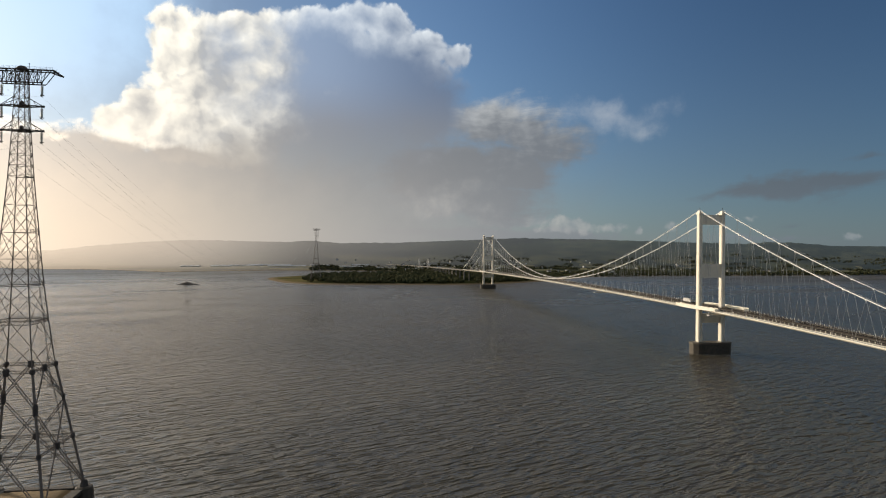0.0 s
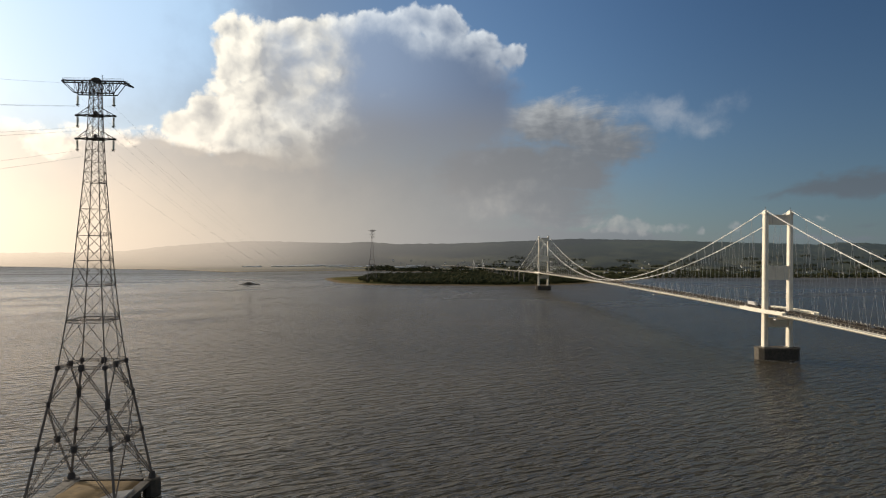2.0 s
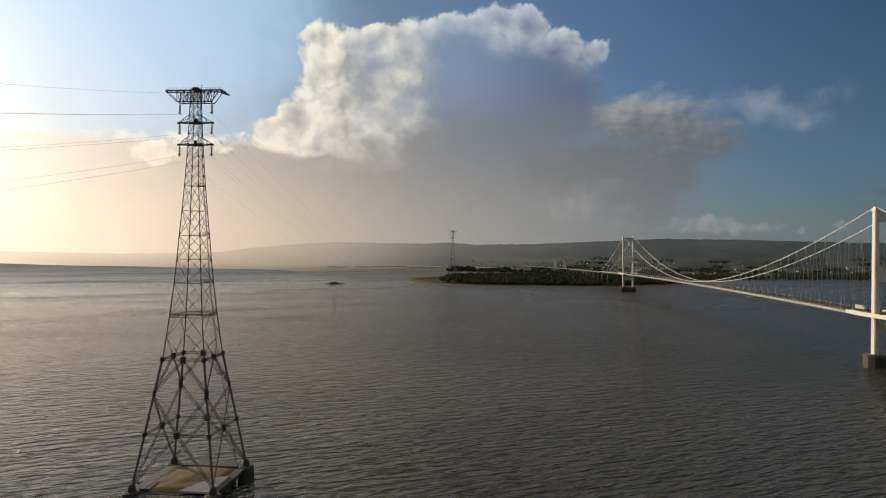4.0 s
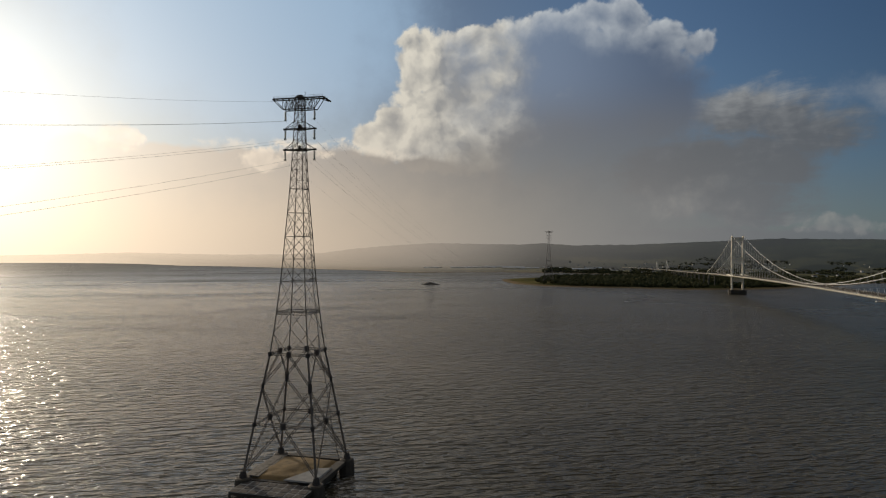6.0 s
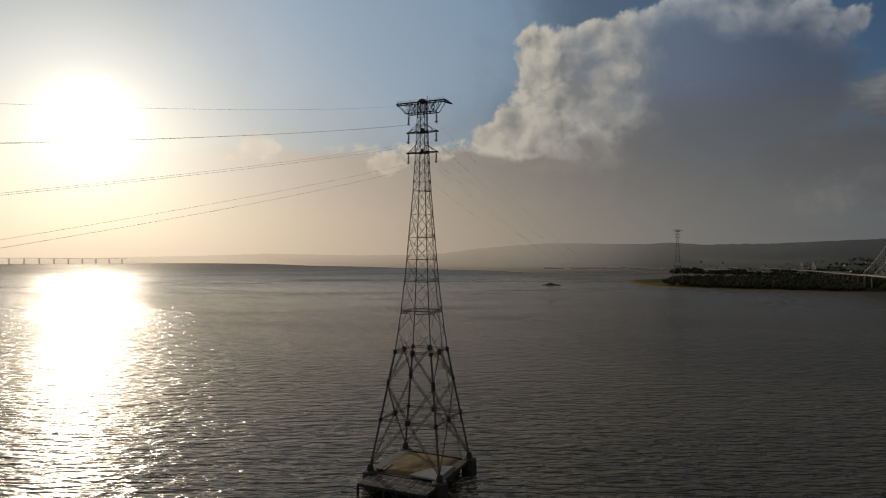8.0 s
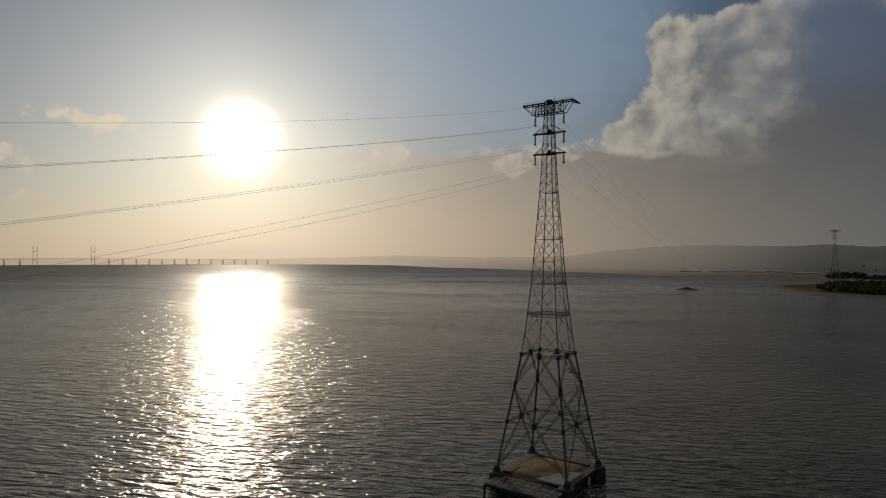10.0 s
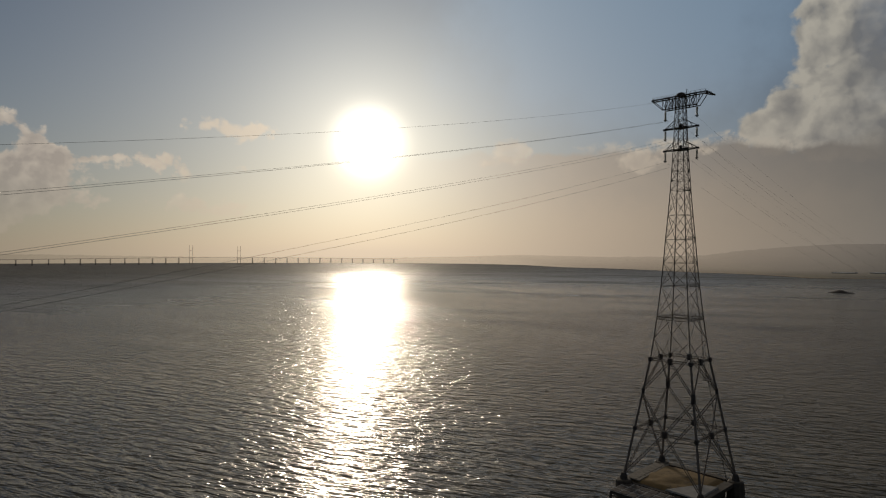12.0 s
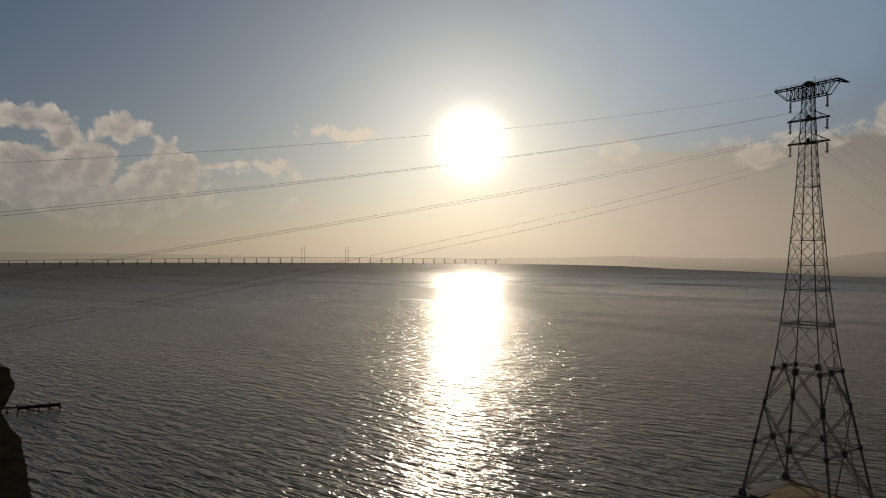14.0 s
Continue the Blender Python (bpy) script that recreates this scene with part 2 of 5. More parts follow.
out = cover(out, low_puff, 2.2, g.mix(g.m("ADD", 0.45, g.m("MULTIPLY", relief, 1.2), clamp=True), (0.20, 0.215, 0.225), (0.40, 0.385, 0.35)), 0.45)
# unseen broken cloud added overhead and behind, brighter near the sun to light the water
over = g.v("MULTIPLY", g.v("DIVIDE", way, g.xyz(g.m("MAXIMUM", wz, 0.08), g.m("MAXIMUM", wz, 0.08), 1.0)), (1, 1, 0))
fill_cloud = g.m("MULTIPLY", g.step(g.noise(over, 1.1, 6.0, 0.6), 0.16, 0.44), g.step(el, 23.0, 34.0))
behind = g.m("MULTIPLY", g.step(g.noise(spot, 0.05, 6.0, 0.6), 0.42, 0.6), g.m("MULTIPLY", g.step(off_sun, 105.0, 125.0), g.step(el, 30.0, 6.0)))
out = g.mix(g.m("MULTIPLY", fill_cloud, 0.85), out, g.mix(near_sun, (0.062, 0.062, 0.060), (2.5, 2.28, 2.05)))
out = g.mix(g.m("MULTIPLY", behind, 0.85), out, (0.40, 0.385, 0.365))
# haze on the horizon all round
out = g.mix(g.m("MULTIPLY", low, g.m("ADD", 0.62, g.m("MULTIPLY", near_sun, 0.5)), clamp=True), out, warm_air)
# glare of the sun through the haze, over everything
glare = g.m("ADD", g.m("MULTIPLY", g.m("EXPONENT", g.m("MULTIPLY", off_sun, -1 / 7.0)), 0.85),
            g.m("MULTIPLY", g.m("EXPONENT", g.m("MULTIPLY", g.m("POWER", g.m("DIVIDE", off_sun, 2.1), 2.0), -1.0)), 6.0))
out = g.v("ADD", out, g.scale((1.0, 0.90, 0.72), glare))
out = g.v("ADD", out, g.scale((1.0, 0.93, 0.80), g.m("MULTIPLY", g.m("EXPONENT", g.m("MULTIPLY", off_sun, -1 / 18.0)), 0.56)))
back = g.node("ShaderNodeBackground")
g.put(back.inputs["Color"], out)
g.put(back.inputs["Strength"], 1.0)
g.t.links.new(back.outputs[0], g.node("ShaderNodeOutputWorld").inputs["Surface"])


# ---- materials ----
EYE_PLAN = (-332.0, -545.0)      # the middle of the finely meshed water
CHOP = 0.65


def material(name, build, hazed=False):
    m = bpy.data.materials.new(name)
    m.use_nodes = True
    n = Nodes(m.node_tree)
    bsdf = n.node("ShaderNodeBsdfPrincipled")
    n.t.links.new(fade_to_haze(n, bsdf.outputs[0]) if hazed else bsdf.outputs[0], n.node("ShaderNodeOutputMaterial").inputs["Surface"])
    build(n, bsdf)
    return m


def fade_to_haze(n, shader):
    """Haze put in as transparency: far things fade to the sky behind them, little in the clear air up the river, more
    in rain and spray towards the sun.
    """
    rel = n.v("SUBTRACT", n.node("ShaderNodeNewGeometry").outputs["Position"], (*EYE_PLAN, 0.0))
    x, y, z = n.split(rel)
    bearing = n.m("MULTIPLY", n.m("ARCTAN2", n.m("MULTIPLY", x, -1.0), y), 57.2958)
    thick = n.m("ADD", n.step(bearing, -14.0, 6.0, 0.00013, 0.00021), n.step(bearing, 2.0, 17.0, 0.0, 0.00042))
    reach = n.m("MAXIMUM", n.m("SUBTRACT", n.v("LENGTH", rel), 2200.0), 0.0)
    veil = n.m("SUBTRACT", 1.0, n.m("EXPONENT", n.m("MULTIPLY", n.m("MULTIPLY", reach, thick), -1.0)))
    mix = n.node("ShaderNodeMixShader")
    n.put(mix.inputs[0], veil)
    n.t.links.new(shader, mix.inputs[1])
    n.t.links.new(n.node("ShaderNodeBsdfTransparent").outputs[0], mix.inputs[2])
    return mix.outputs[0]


def surface(name, a, b, rough=0.7, metal=0.0, size=1.0, fine=8.0, bump=0.15, depth=0.05, stain=None, spread=0.5, hazed=False):
    """Two colours mixed by a coarse and a fine grain, with a fine relief. size: metres of the coarse patches."""
    def build(n, bsdf):
        p = n.node("ShaderNodeTexCoord").outputs["Object"]
        coarse = n.noise(p, 1 / size, 4.0, 0.6)
        grain = n.noise(p, fine / size, 5.0, 0.65)
        f = n.step(n.m("ADD", n.m("MULTIPLY", coarse, 0.7), n.m("MULTIPLY", grain, 0.3)), 0.5 - spread * 0.4, 0.5 + spread * 0.4)
        col = n.mix(f, a, b)
        if stain:
            streak = n.noise(n.v("MULTIPLY", p, (1, 1, 0.12)), 2.2 / size, 4.0, 0.6)
            col = n.mix(n.step(streak, 0.55, 0.75), col, stain)
        n.put(bsdf.inputs["Base Color"], col)
        n.put(bsdf.inputs["Roughness"], n.m("ADD", rough - 0.1, n.m("MULTIPLY", grain, 0.2)))
        bsdf.inputs["Metallic"].default_value = metal
        if bump:
            bn = n.node("ShaderNodeBump")
            bn.inputs["Strength"].default_value, bn.inputs["Distance"].default_value = bump, depth
            n.put(bn.inputs["Height"], grain)
            n.put(bsdf.inputs["Normal"], bn.outputs[0])
    return material(name, build, hazed)


def build_water(n, bsdf):
    """Wind-roughened silty water: short-crested waves, chop on them and fine ripples, ruffled by gusts."""
    p = n.node("ShaderNodeTexCoord").outputs["Object"]
    turn = n.node("ShaderNodeMapping")
    turn.inputs["Rotation"].default_value = (0, 0, radians(-24))
    n.put(turn.inputs["Vector"], p)
    q = turn.outputs[0]          # x along the crests, y across them
    x, y, _ = n.split(p)

    def slopes(size, height, d, detail, rough, bend):
        """Slopes along and across the crests of a field of waves, size metres long and wide."""
        def lift(at):
            return n.noise(n.v("MULTIPLY", at, (1 / size[0], 1 / size[1], 1)), 1.0, detail, rough, bend)
        here = lift(q)
        return (n.m("MULTIPLY", n.m("SUBTRACT", lift(n.v("ADD", q, (d, 0, 0))), here), height / d),
                n.m("MULTIPLY", n.m("SUBTRACT", lift(n.v("ADD", q, (0, d, 0))), here), height / d))

    gusts = n.noise(n.v("MULTIPLY", q, (0.0016, 0.0060, 1)), 1.0, 5.0, 0.6, 0.8)
    # smoother water in the lee of the far bank, torn by the wind
    lee = n.m("MULTIPLY", n.m("MULTIPLY", n.step(y, -250.0, 650.0), n.step(x, 0.0, -650.0)), n.step(x, -3300.0, -1700.0))
    upriver = n.m("MULTIPLY", n.step(x, 60.0, 420.0), n.step(y, 300.0, 850.0))
    calm = n.m("MAXIMUM", n.m("MULTIPLY", lee, n.step(gusts, 0.76, 0.48)), n.m("MULTIPLY", upriver, n.step(gusts, 0.75, 0.45, 0.45, 1.0)))
    wind = n.m("MULTIPLY", n.step(gusts, 0.3, 0.7, 0.80, 1.12), n.m("SUBTRACT", 1.0, n.m("MULTIPLY", calm, 0.5)))
    # beyond the meshed waves their slopes go on here
    away = n.v("DISTANCE", n.v("MULTIPLY", p, (1, 1, 0)), (*EYE_PLAN, 0))
    open_water = n.step(away, 200.0, 520.0, 0.75, 1.0)
    ax, ay = slopes((8.0, 2.1), 1.5, 0.22, 2.0, 0.55, 0.4)
    gx, gy = slopes((18.0, 4.6), 5.8, 0.40, 2.0, 0.6, 0.5)      # groups of higher waves
    fx, fy = slopes((75.0, 17.0), 8.0, 1.5, 2.0, 0.55, 0.4)
    far_water = n.step(away, 600.0, 1600.0)
    ax = n.m("ADD", ax, n.m("ADD", gx, n.m("MULTIPLY", fx, far_water)))
    ay = n.m("ADD", ay, n.m("ADD", gy, n.m("MULTIPLY", fy, far_water)))
    bx, by = slopes((3.6, 1.35), CHOP, 0.12, 2.0, 0.55, 0.3)
    ripples = n.v("SUBTRACT", n.noise(n.v("MULTIPLY", q, (2.0, 4.2, 1)), 1.0, 3.0, 0.6, color=True), (0.5, 0.5, 0.5))
    rx, ry, _ = n.split(ripples)
    sx = n.m("ADD", n.m("ADD", n.m("MULTIPLY", ax, open_water), bx), n.m("MULTIPLY", rx, 0.30))
    sy = n.m("ADD", n.m("ADD", n.m("MULTIPLY", ay, open_water), by), n.m("MULTIPLY", ry, 0.30))
    sx, sy = n.m("MULTIPLY", sx, wind), n.m("MULTIPLY", sy, wind)
    tilt = n.v("ADD", n.scale((-0.407, 0.914, 0), sy), n.scale((0.914, 0.407, 0), sx))
    normal = n.v("NORMALIZE", n.v("SUBTRACT", n.node("ShaderNodeNewGeometry").outputs["Normal"], tilt))
    silt = n.noise(n.v("MULTIPLY", q, (0.002, 0.0035, 1)), 1.0, 4.0, 0.6, 1.0)
    col = n.mix(n.step(silt, 0.35, 0.7), (0.056, 0.048, 0.028), (0.090, 0.074, 0.043))
    # foam where the tide breaks round the foundations and the rock
    froth = n.noise(n.v("MULTIPLY", q, (0.30, 0.75, 1)), 1.0, 5.0, 0.68, 0.8)
    near = None
    for cx, cy, r in ((-445, -319, 33.0), (0, 0, 27.0), (0, 988, 27.0), (-764, 1158, 40.0)):
        f = n.step(n.v("DISTANCE", n.v("MULTIPLY", p, (1, 1, 0)), (cx, cy, 0)), r, r * 0.6)
        near = f if near is None else n.m("MAXIMUM", near, f)
    foam = n.m("MULTIPLY", n.step(froth, 0.53, 0.60), near)
    n.put(bsdf.inputs["Base Color"], n.mix(foam, col, (0.62, 0.60, 0.55)))
    n.put(bsdf.inputs["Roughness"], n.m("SUBTRACT", n.m("ADD", n.step(gusts, 0.35, 0.7, 0.15, 0.21), n.step(away, 300.0, 3200.0, 0.0, 0.46)), n.m("MULTIPLY", calm, 0.20)))
    bsdf.inputs["IOR"].default_value = 1.52
    n.put(bsdf.inputs["Normal"], normal)


def build_land(n, bsdf):
    p = n.node("ShaderNodeTexCoord").outputs["Object"]
    cells = n.node("ShaderNodeTexVoronoi", feature="F1")
    cells.inputs["Scale"].default_value = 1.0
    n.put(cells.inputs["Vector"], n.v("MULTIPLY", n.v("ADD", p, n.scale(n.noise(p, 0.002, 2.0, color=True), 120.0)), (0.0042, 0.0060, 0)))
    pick = n.split(cells.outputs["Color"])[0]
    fine = n.noise(p, 0.03, 5.0, 0.65)
    wood = n.noise(p, 0.0035, 4.0, 0.6)
    field = n.mix(n.step(pick, 0.2, 0.8), (0.050, 0.056, 0.022), (0.165, 0.145, 0.062))
    field = n.mix(n.step(fine, 0.45, 0.85), field, (0.08, 0.08, 0.04))
    col = n.mix(n.step(wood, 0.50, 0.55), field, (0.020, 0.028, 0.014))
    z = n.split(p)[2]
    col = n.mix(n.step(n.m("ADD", z, n.m("MULTIPLY", fine, 2.0)), 2.6, 4.2), (0.26, 0.20, 0.125), col)
    n.put(bsdf.inputs["Base Color"], col)
    bsdf.inputs["Roughness"].default_value = 0.95
    bn = n.node("ShaderNodeBump")
    bn.inputs["Strength"].default_value, bn.inputs["Distance"].default_value = 0.6, 3.0
    n.put(bn.inputs["Height"], fine)
    n.put(bsdf.inputs["Normal"], bn.outputs[0])


def build_hills(n, bsdf):
    """Far hills: wooded slopes, hedged fields lower down."""
    p = n.node("ShaderNodeTexCoord").outputs["Object"]
    z = n.split(p)[2]
    patch = n.noise(p, 0.004, 6.0, 0.66)
    fine = n.noise(p, 0.025, 4.0, 0.6)
    col = n.mix(n.step(n.m("ADD", patch, n.m("MULTIPLY", fine, 0.3)), 0.64, 0.74), (0.012, 0.017, 0.011), (0.050, 0.055, 0.032))
    col = n.mix(n.step(n.noise(n.v("MULTIPLY", p, (1, 1, 2.5)), 0.010, 5.0, 0.7), 0.55, 0.66), col, (0.018, 0.024, 0.014))
    cells = n.node("ShaderNodeTexVoronoi", feature="F1")
    cells.inputs["Scale"].default_value = 1.0
    n.put(cells.inputs["Vector"], n.v("MULTIPLY", n.v("ADD", p, n.scale(n.noise(p, 0.003, 2.0, color=True), 160.0)), (0.0052, 0.0040, 0)))
    pick = n.split(cells.outputs["Color"])
    open_field = n.m("MULTIPLY", n.step(pick[0], 0.50, 0.56), n.step(z, 85.0, 35.0))
    col = n.mix(open_field, col, n.mix(pick[1], (0.045, 0.052, 0.022), (0.115, 0.102, 0.050)))
    n.put(bsdf.inputs["Base Color"], col)
    bsdf.inputs["Roughness"].default_value = 1.0


def build_leaves(n, bsdf):
    """Autumn-dull broadleaf crowns, each clump a little different."""
    p = n.node("ShaderNodeTexCoord").outputs["Object"]
    each = n.node("ShaderNodeNewGeometry").outputs["Random Per Island"]
    grain = n.noise(p, 0.9, 4.0, 0.65)
    col = n.mix(n.step(n.noise(p, 0.025, 3.0, 0.6), 0.35, 0.7), (0.030, 0.040, 0.018), (0.064, 0.064, 0.027))
    col = n.mix(n.step(each, 0.55, 1.0, 0.0, 0.8), col, (0.085, 0.080, 0.034))
    col = n.mix(n.step(grain, 0.52, 0.75), col, (0.016, 0.021, 0.011))
    n.put(bsdf.inputs["Base Color"], col)
    bsdf.inputs["Roughness"].default_value = 0.95
    bsdf.inputs["Specular IOR Level"].default_value = 0.1
    bn = n.node("ShaderNodeBump")
    bn.inputs["Strength"].default_value, bn.inputs["Distance"].default_value = 0.5, 0.8
    n.put(bn.inputs["Height"], grain)
    n.put(bsdf.inputs["Normal"], bn.outputs[0])


WATER = material("estuary_water", build_water)
LAND = material("fields_and_scrub", build_land)
# the far materials carry distance haze as transparency that grows with distance
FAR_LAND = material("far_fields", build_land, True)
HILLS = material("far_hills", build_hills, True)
STEEL = surface("weathered_steel", (0.155, 0.130, 0.108), (0.245, 0.205, 0.168), 0.75, 0.0, 1.5, 9, 0.2, 0.02)
DARK_STEEL = surface("dark_gusset_steel", (0.052, 0.045, 0.039), (0.090, 0.078, 0.067), 0.8, 0.0, 0.8)
TOWER_PAINT = surface("pale_grey_bridge_paint", (0.76, 0.70, 0.56), (0.84, 0.78, 0.65), 0.5, 0.0, 6.0, 14, 0.05, 0.01, (0.52, 0.48, 0.41))
DECK_PAINT = surface("pale_deck_paint", (0.74, 0.70, 0.58), (0.83, 0.79, 0.67), 0.5, 0.0, 8.0, 14, 0.05, 0.01)
CABLE_PAINT = surface("white_cable_paint", (0.80, 0.79, 0.74), (0.86, 0.85, 0.80), 0.55, 0.0, 4.0)
BARRIER = surface("brown_barrier_steel", (0.020, 0.016, 0.012), (0.040, 0.032, 0.024), 0.9, 0.0, 2.5, 10)
ROPE = surface("grey_wire_rope", (0.50, 0.50, 0.48), (0.60, 0.59, 0.57), 0.5, 0.4, 3.0)
ASPHALT = surface("asphalt", (0.026, 0.025, 0.024), (0.042, 0.040, 0.037), 0.9, 0.0, 5.0, 30)
CONCRETE = surface("weathered_concrete", (0.16, 0.145, 0.12), (0.26, 0.24, 0.20), 0.9, 0.0, 3.0, 10, 0.4, 0.08, (0.09, 0.08, 0.065))
WET_CONCRETE = surface("wet_dark_concrete", (0.045, 0.038, 0.028), (0.105, 0.088, 0.064), 0.75, 0.0, 2.0, 10, 0.4, 0.08)
PIER_CAP = surface("stained_pier_concrete", (0.075, 0.065, 0.048), (0.15, 0.13, 0.10), 0.9, 0.0, 2.5, 10, 0.4, 0.08, (0.05, 0.044, 0.034))
SLAB = surface("dark_deck_slabs", (0.040, 0.035, 0.030), (0.085, 0.073, 0.062), 0.85, 0.0, 1.2, 12, 0.3, 0.04)
SAND = surface("ochre_sand_fill", (0.13, 0.090, 0.038), (0.30, 0.205, 0.085), 0.95, 0.0, 6.0, 9, 0.5, 0.15, (0.085, 0.066, 0.036), spread=0.8)
PALE_CONCRETE = surface("pale_concrete", (0.26, 0.26, 0.25), (0.38, 0.37, 0.35), 0.9, 0.0, 2.5, 12)
GLASS_INSULATOR = surface("grey_green_insulator_glass", (0.55, 0.56, 0.48), (0.68, 0.68, 0.58), 0.6, 0.0, 0.5, 6, 0.0)
WIRE = surface("dull_aluminium_wire", (0.12, 0.12, 0.12), (0.18, 0.18, 0.17), 0.5, 0.5, 3.0, 6, 0.0)
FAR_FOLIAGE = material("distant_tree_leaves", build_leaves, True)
ROCK = surface("dark_wet_rock", (0.030, 0.026, 0.022), (0.075, 0.062, 0.048), 0.8, 0.0, 6.0, 8, 0.8, 0.5)
MUD = surface("dark_wet_mud", (0.016, 0.014, 0.011), (0.036, 0.030, 0.022), 0.75, 0.0, 12.0, 8, 0.6, 0.4)
WHITE_PAINT = surface("white_render", (0.46, 0.45, 0.42), (0.66, 0.65, 0.62), 0.8, 0.0, 3.0)
SHED_ROOF = surface("pale_metal_roof", (0.55, 0.56, 0.57), (0.70, 0.71, 0.72), 0.3, 0.6, 20.0, hazed=True)
HAZY_CONCRETE = surface("distant_bridge_concrete", (0.26, 0.24, 0.22), (0.36, 0.34, 0.31), 0.9, 0.0, 40.0, hazed=True)
FAR_RENDER = surface("far_white_render", (0.60, 0.59, 0.55), (0.78, 0.77, 0.73), 0.8, 0.0, 3.0, hazed=True)
FAR_SLATE = surface("far_slate_roof", (0.07, 0.07, 0.08), (0.13, 0.12, 0.12), 0.8, 0.0, 2.0, hazed=True)
TIMBER = surface("tarred_timber", (0.020, 0.018, 0.015), (0.045, 0.038, 0.030), 0.9, 0.0, 1.0)
VAN_BLUE = surface("dark_car_paint", (0.03, 0.04, 0.06), (0.05, 0.06, 0.08), 0.3, 0.0, 3.0, 8, 0.0)
RUBBER = surface("rubber", (0.02, 0.02, 0.02), (0.03, 0.03, 0.03), 0.9, 0.0, 1.0, 8, 0.0)
GLASS_DARK = surface("dark_window_glass", (0.02, 0.025, 0.03), (0.03, 0.035, 0.04), 0.1, 0.0, 1.0, 8, 0.0)
for m in (MUD, TIMBER, LAND, FAR_LAND, HILLS, ASPHALT):
    m.node_tree.nodes["Principled BSDF"].inputs["Specular IOR Level"].default_value = 0.0


# ---- mesh tools ----
class Build:
    """Collects boxes, bars and lathed forms into one mesh."""

    def __init__(self):
        self.v, self.f = [], []

    def add(self, verts, faces):
        k = len(self.v)
        self.v += [tuple(p) for p in verts]
        self.f += [tuple(i + k for i in face) for face in faces]
        return self

    def box(self, x0, y0, z0, x1, y1, z1, c=0.0):
        """A box, with its upright edges cut by c."""
        if c <= 0:
            ring = [(x0, y0), (x1, y0), (x1, y1), (x0, y1)]
        else:
            ring = [(x0 + c, y0), (x1 - c, y0), (x1, y0 + c), (x1, y1 - c), (x1 - c, y1), (x0 + c, y1), (x0, y1 - c), (x0, y0 + c)]
        return self.prism(ring, z0, z1)

    def prism(self, ring, z0, z1, top=None):
        n = len(ring)
        top = top or ring
        verts = [(x, y, z0) for x, y in ring] + [(x, y, z1) for x, y in top]
        faces = [(i, (i + 1) % n, n + (i + 1) % n, n + i) for i in range(n)] + [tuple(range(n))[::-1], tuple(range(n, 2 * n))]
        return self.add(verts, faces)

    def bar(self, p, q, r0, r1=None, sides=5):
        """A round bar from p to q."""
        p, q = Vector(p), Vector(q)
        r1 = r0 if r1 is None else r1
        d = (q - p).normalized()
        u = d.cross((0, 0, 1) if abs(d.z) < 0.9 else (1, 0, 0)).normalized()
        w = d.cross(u)
        verts = []
        for c, r in ((p, r0), (q, r1)):
            for i in range(sides):
                a = 2 * math.pi * i / sides
                verts.append(c + r * (math.cos(a) * u + math.sin(a) * w))
        faces = [(i, (i + 1) % sides, sides + (i + 1) % sides, sides + i) for i in range(sides)]
        return self.add(verts, faces + [tuple(range(sides))[::-1], tuple(range(sides, 2 * sides))])

    def beam(self, p, q, w, h):
        """A square-edged bar from p to q, w wide and h high."""
        p, q = Vector(p), Vector(q)
        d = (q - p).normalized()
        u = d.cross((0, 0, 1) if abs(d.z) < 0.95 else (0, 1, 0)).normalized() * (w / 2)
        n = u.cross(d).normalized() * (h / 2)
        verts = [c + a * u + b * n for c in (p, q) for a, b in ((-1, -1), (1, -1), (1, 1), (-1, 1))]
        return self.add(verts, [(0, 1, 5, 4), (1, 2, 6, 5), (2, 3, 7, 6), (3, 0, 4, 7), (3, 2, 1, 0), (4, 5, 6, 7)])

    def lathe(self, profile, at, sides=10):
        """Rings of (radius, height) round the upright through at."""
        x, y, z = at
        verts = [(x + r * math.cos(2 * math.pi * i / sides), y + r * math.sin(2 * math.pi * i / sides), z + h) for r, h in profile for i in range(sides)]
        faces = [(k * sides + i, k * sides + (i + 1) % sides, (k + 1) * sides + (i + 1) % sides, (k + 1) * sides + i)
                 for k in range(len(profile) - 1) for i in range(sides)]
        k = (len(profile) - 1) * sides
        return self.add(verts, faces + [tuple(range(sides))[::-1], tuple(range(k, k + sides))])

    def tube(self, points, r, sides=6):
        """A round cable along points."""
        rings = []
        for i, p in enumerate(points):
            d = (Vector(points[min(i + 1, len(points) - 1)]) - Vector(points[max(i - 1, 0)])).normalized()
            u = d.cross((0, 0, 1)).normalized()
            w = u.cross(d)
            rings += [Vector(p) + r * (math.cos(2 * math.pi * k / sides) * u + math.sin(2 * math.pi * k / sides) * w) for k in range(sides)]
        faces = [(i * sides + k, i * sides + (k + 1) % sides, (i + 1) * sides + (k + 1) % sides, (i + 1) * sides + k)
                 for i in range(len(points) - 1) for k in range(sides)]
        return self.add(rings, faces)

    def loft(self, rings):
        n = len(rings[0])
        verts = [p for ring in rings for p in ring]
        faces = [(k * n + i, k * n + (i + 1) % n, (k + 1) * n + (i + 1) % n, (k + 1) * n + i) for k in range(len(rings) - 1) for i in range(n)]
        k = (len(rings) - 1) * n
        return self.add(verts, faces + [tuple(range(n))[::-1], tuple(range(k, k + n))])

    def mesh(self, name, *mats, smooth=False):
        me = bpy.data.meshes.new(name)
        me.from_pydata([tuple(p) for p in self.v], [], self.f)
        for m in mats:
            me.materials.append(m)
        if smooth:
            me.polygons.foreach_set("use_smooth", [True] * len(me.polygons))
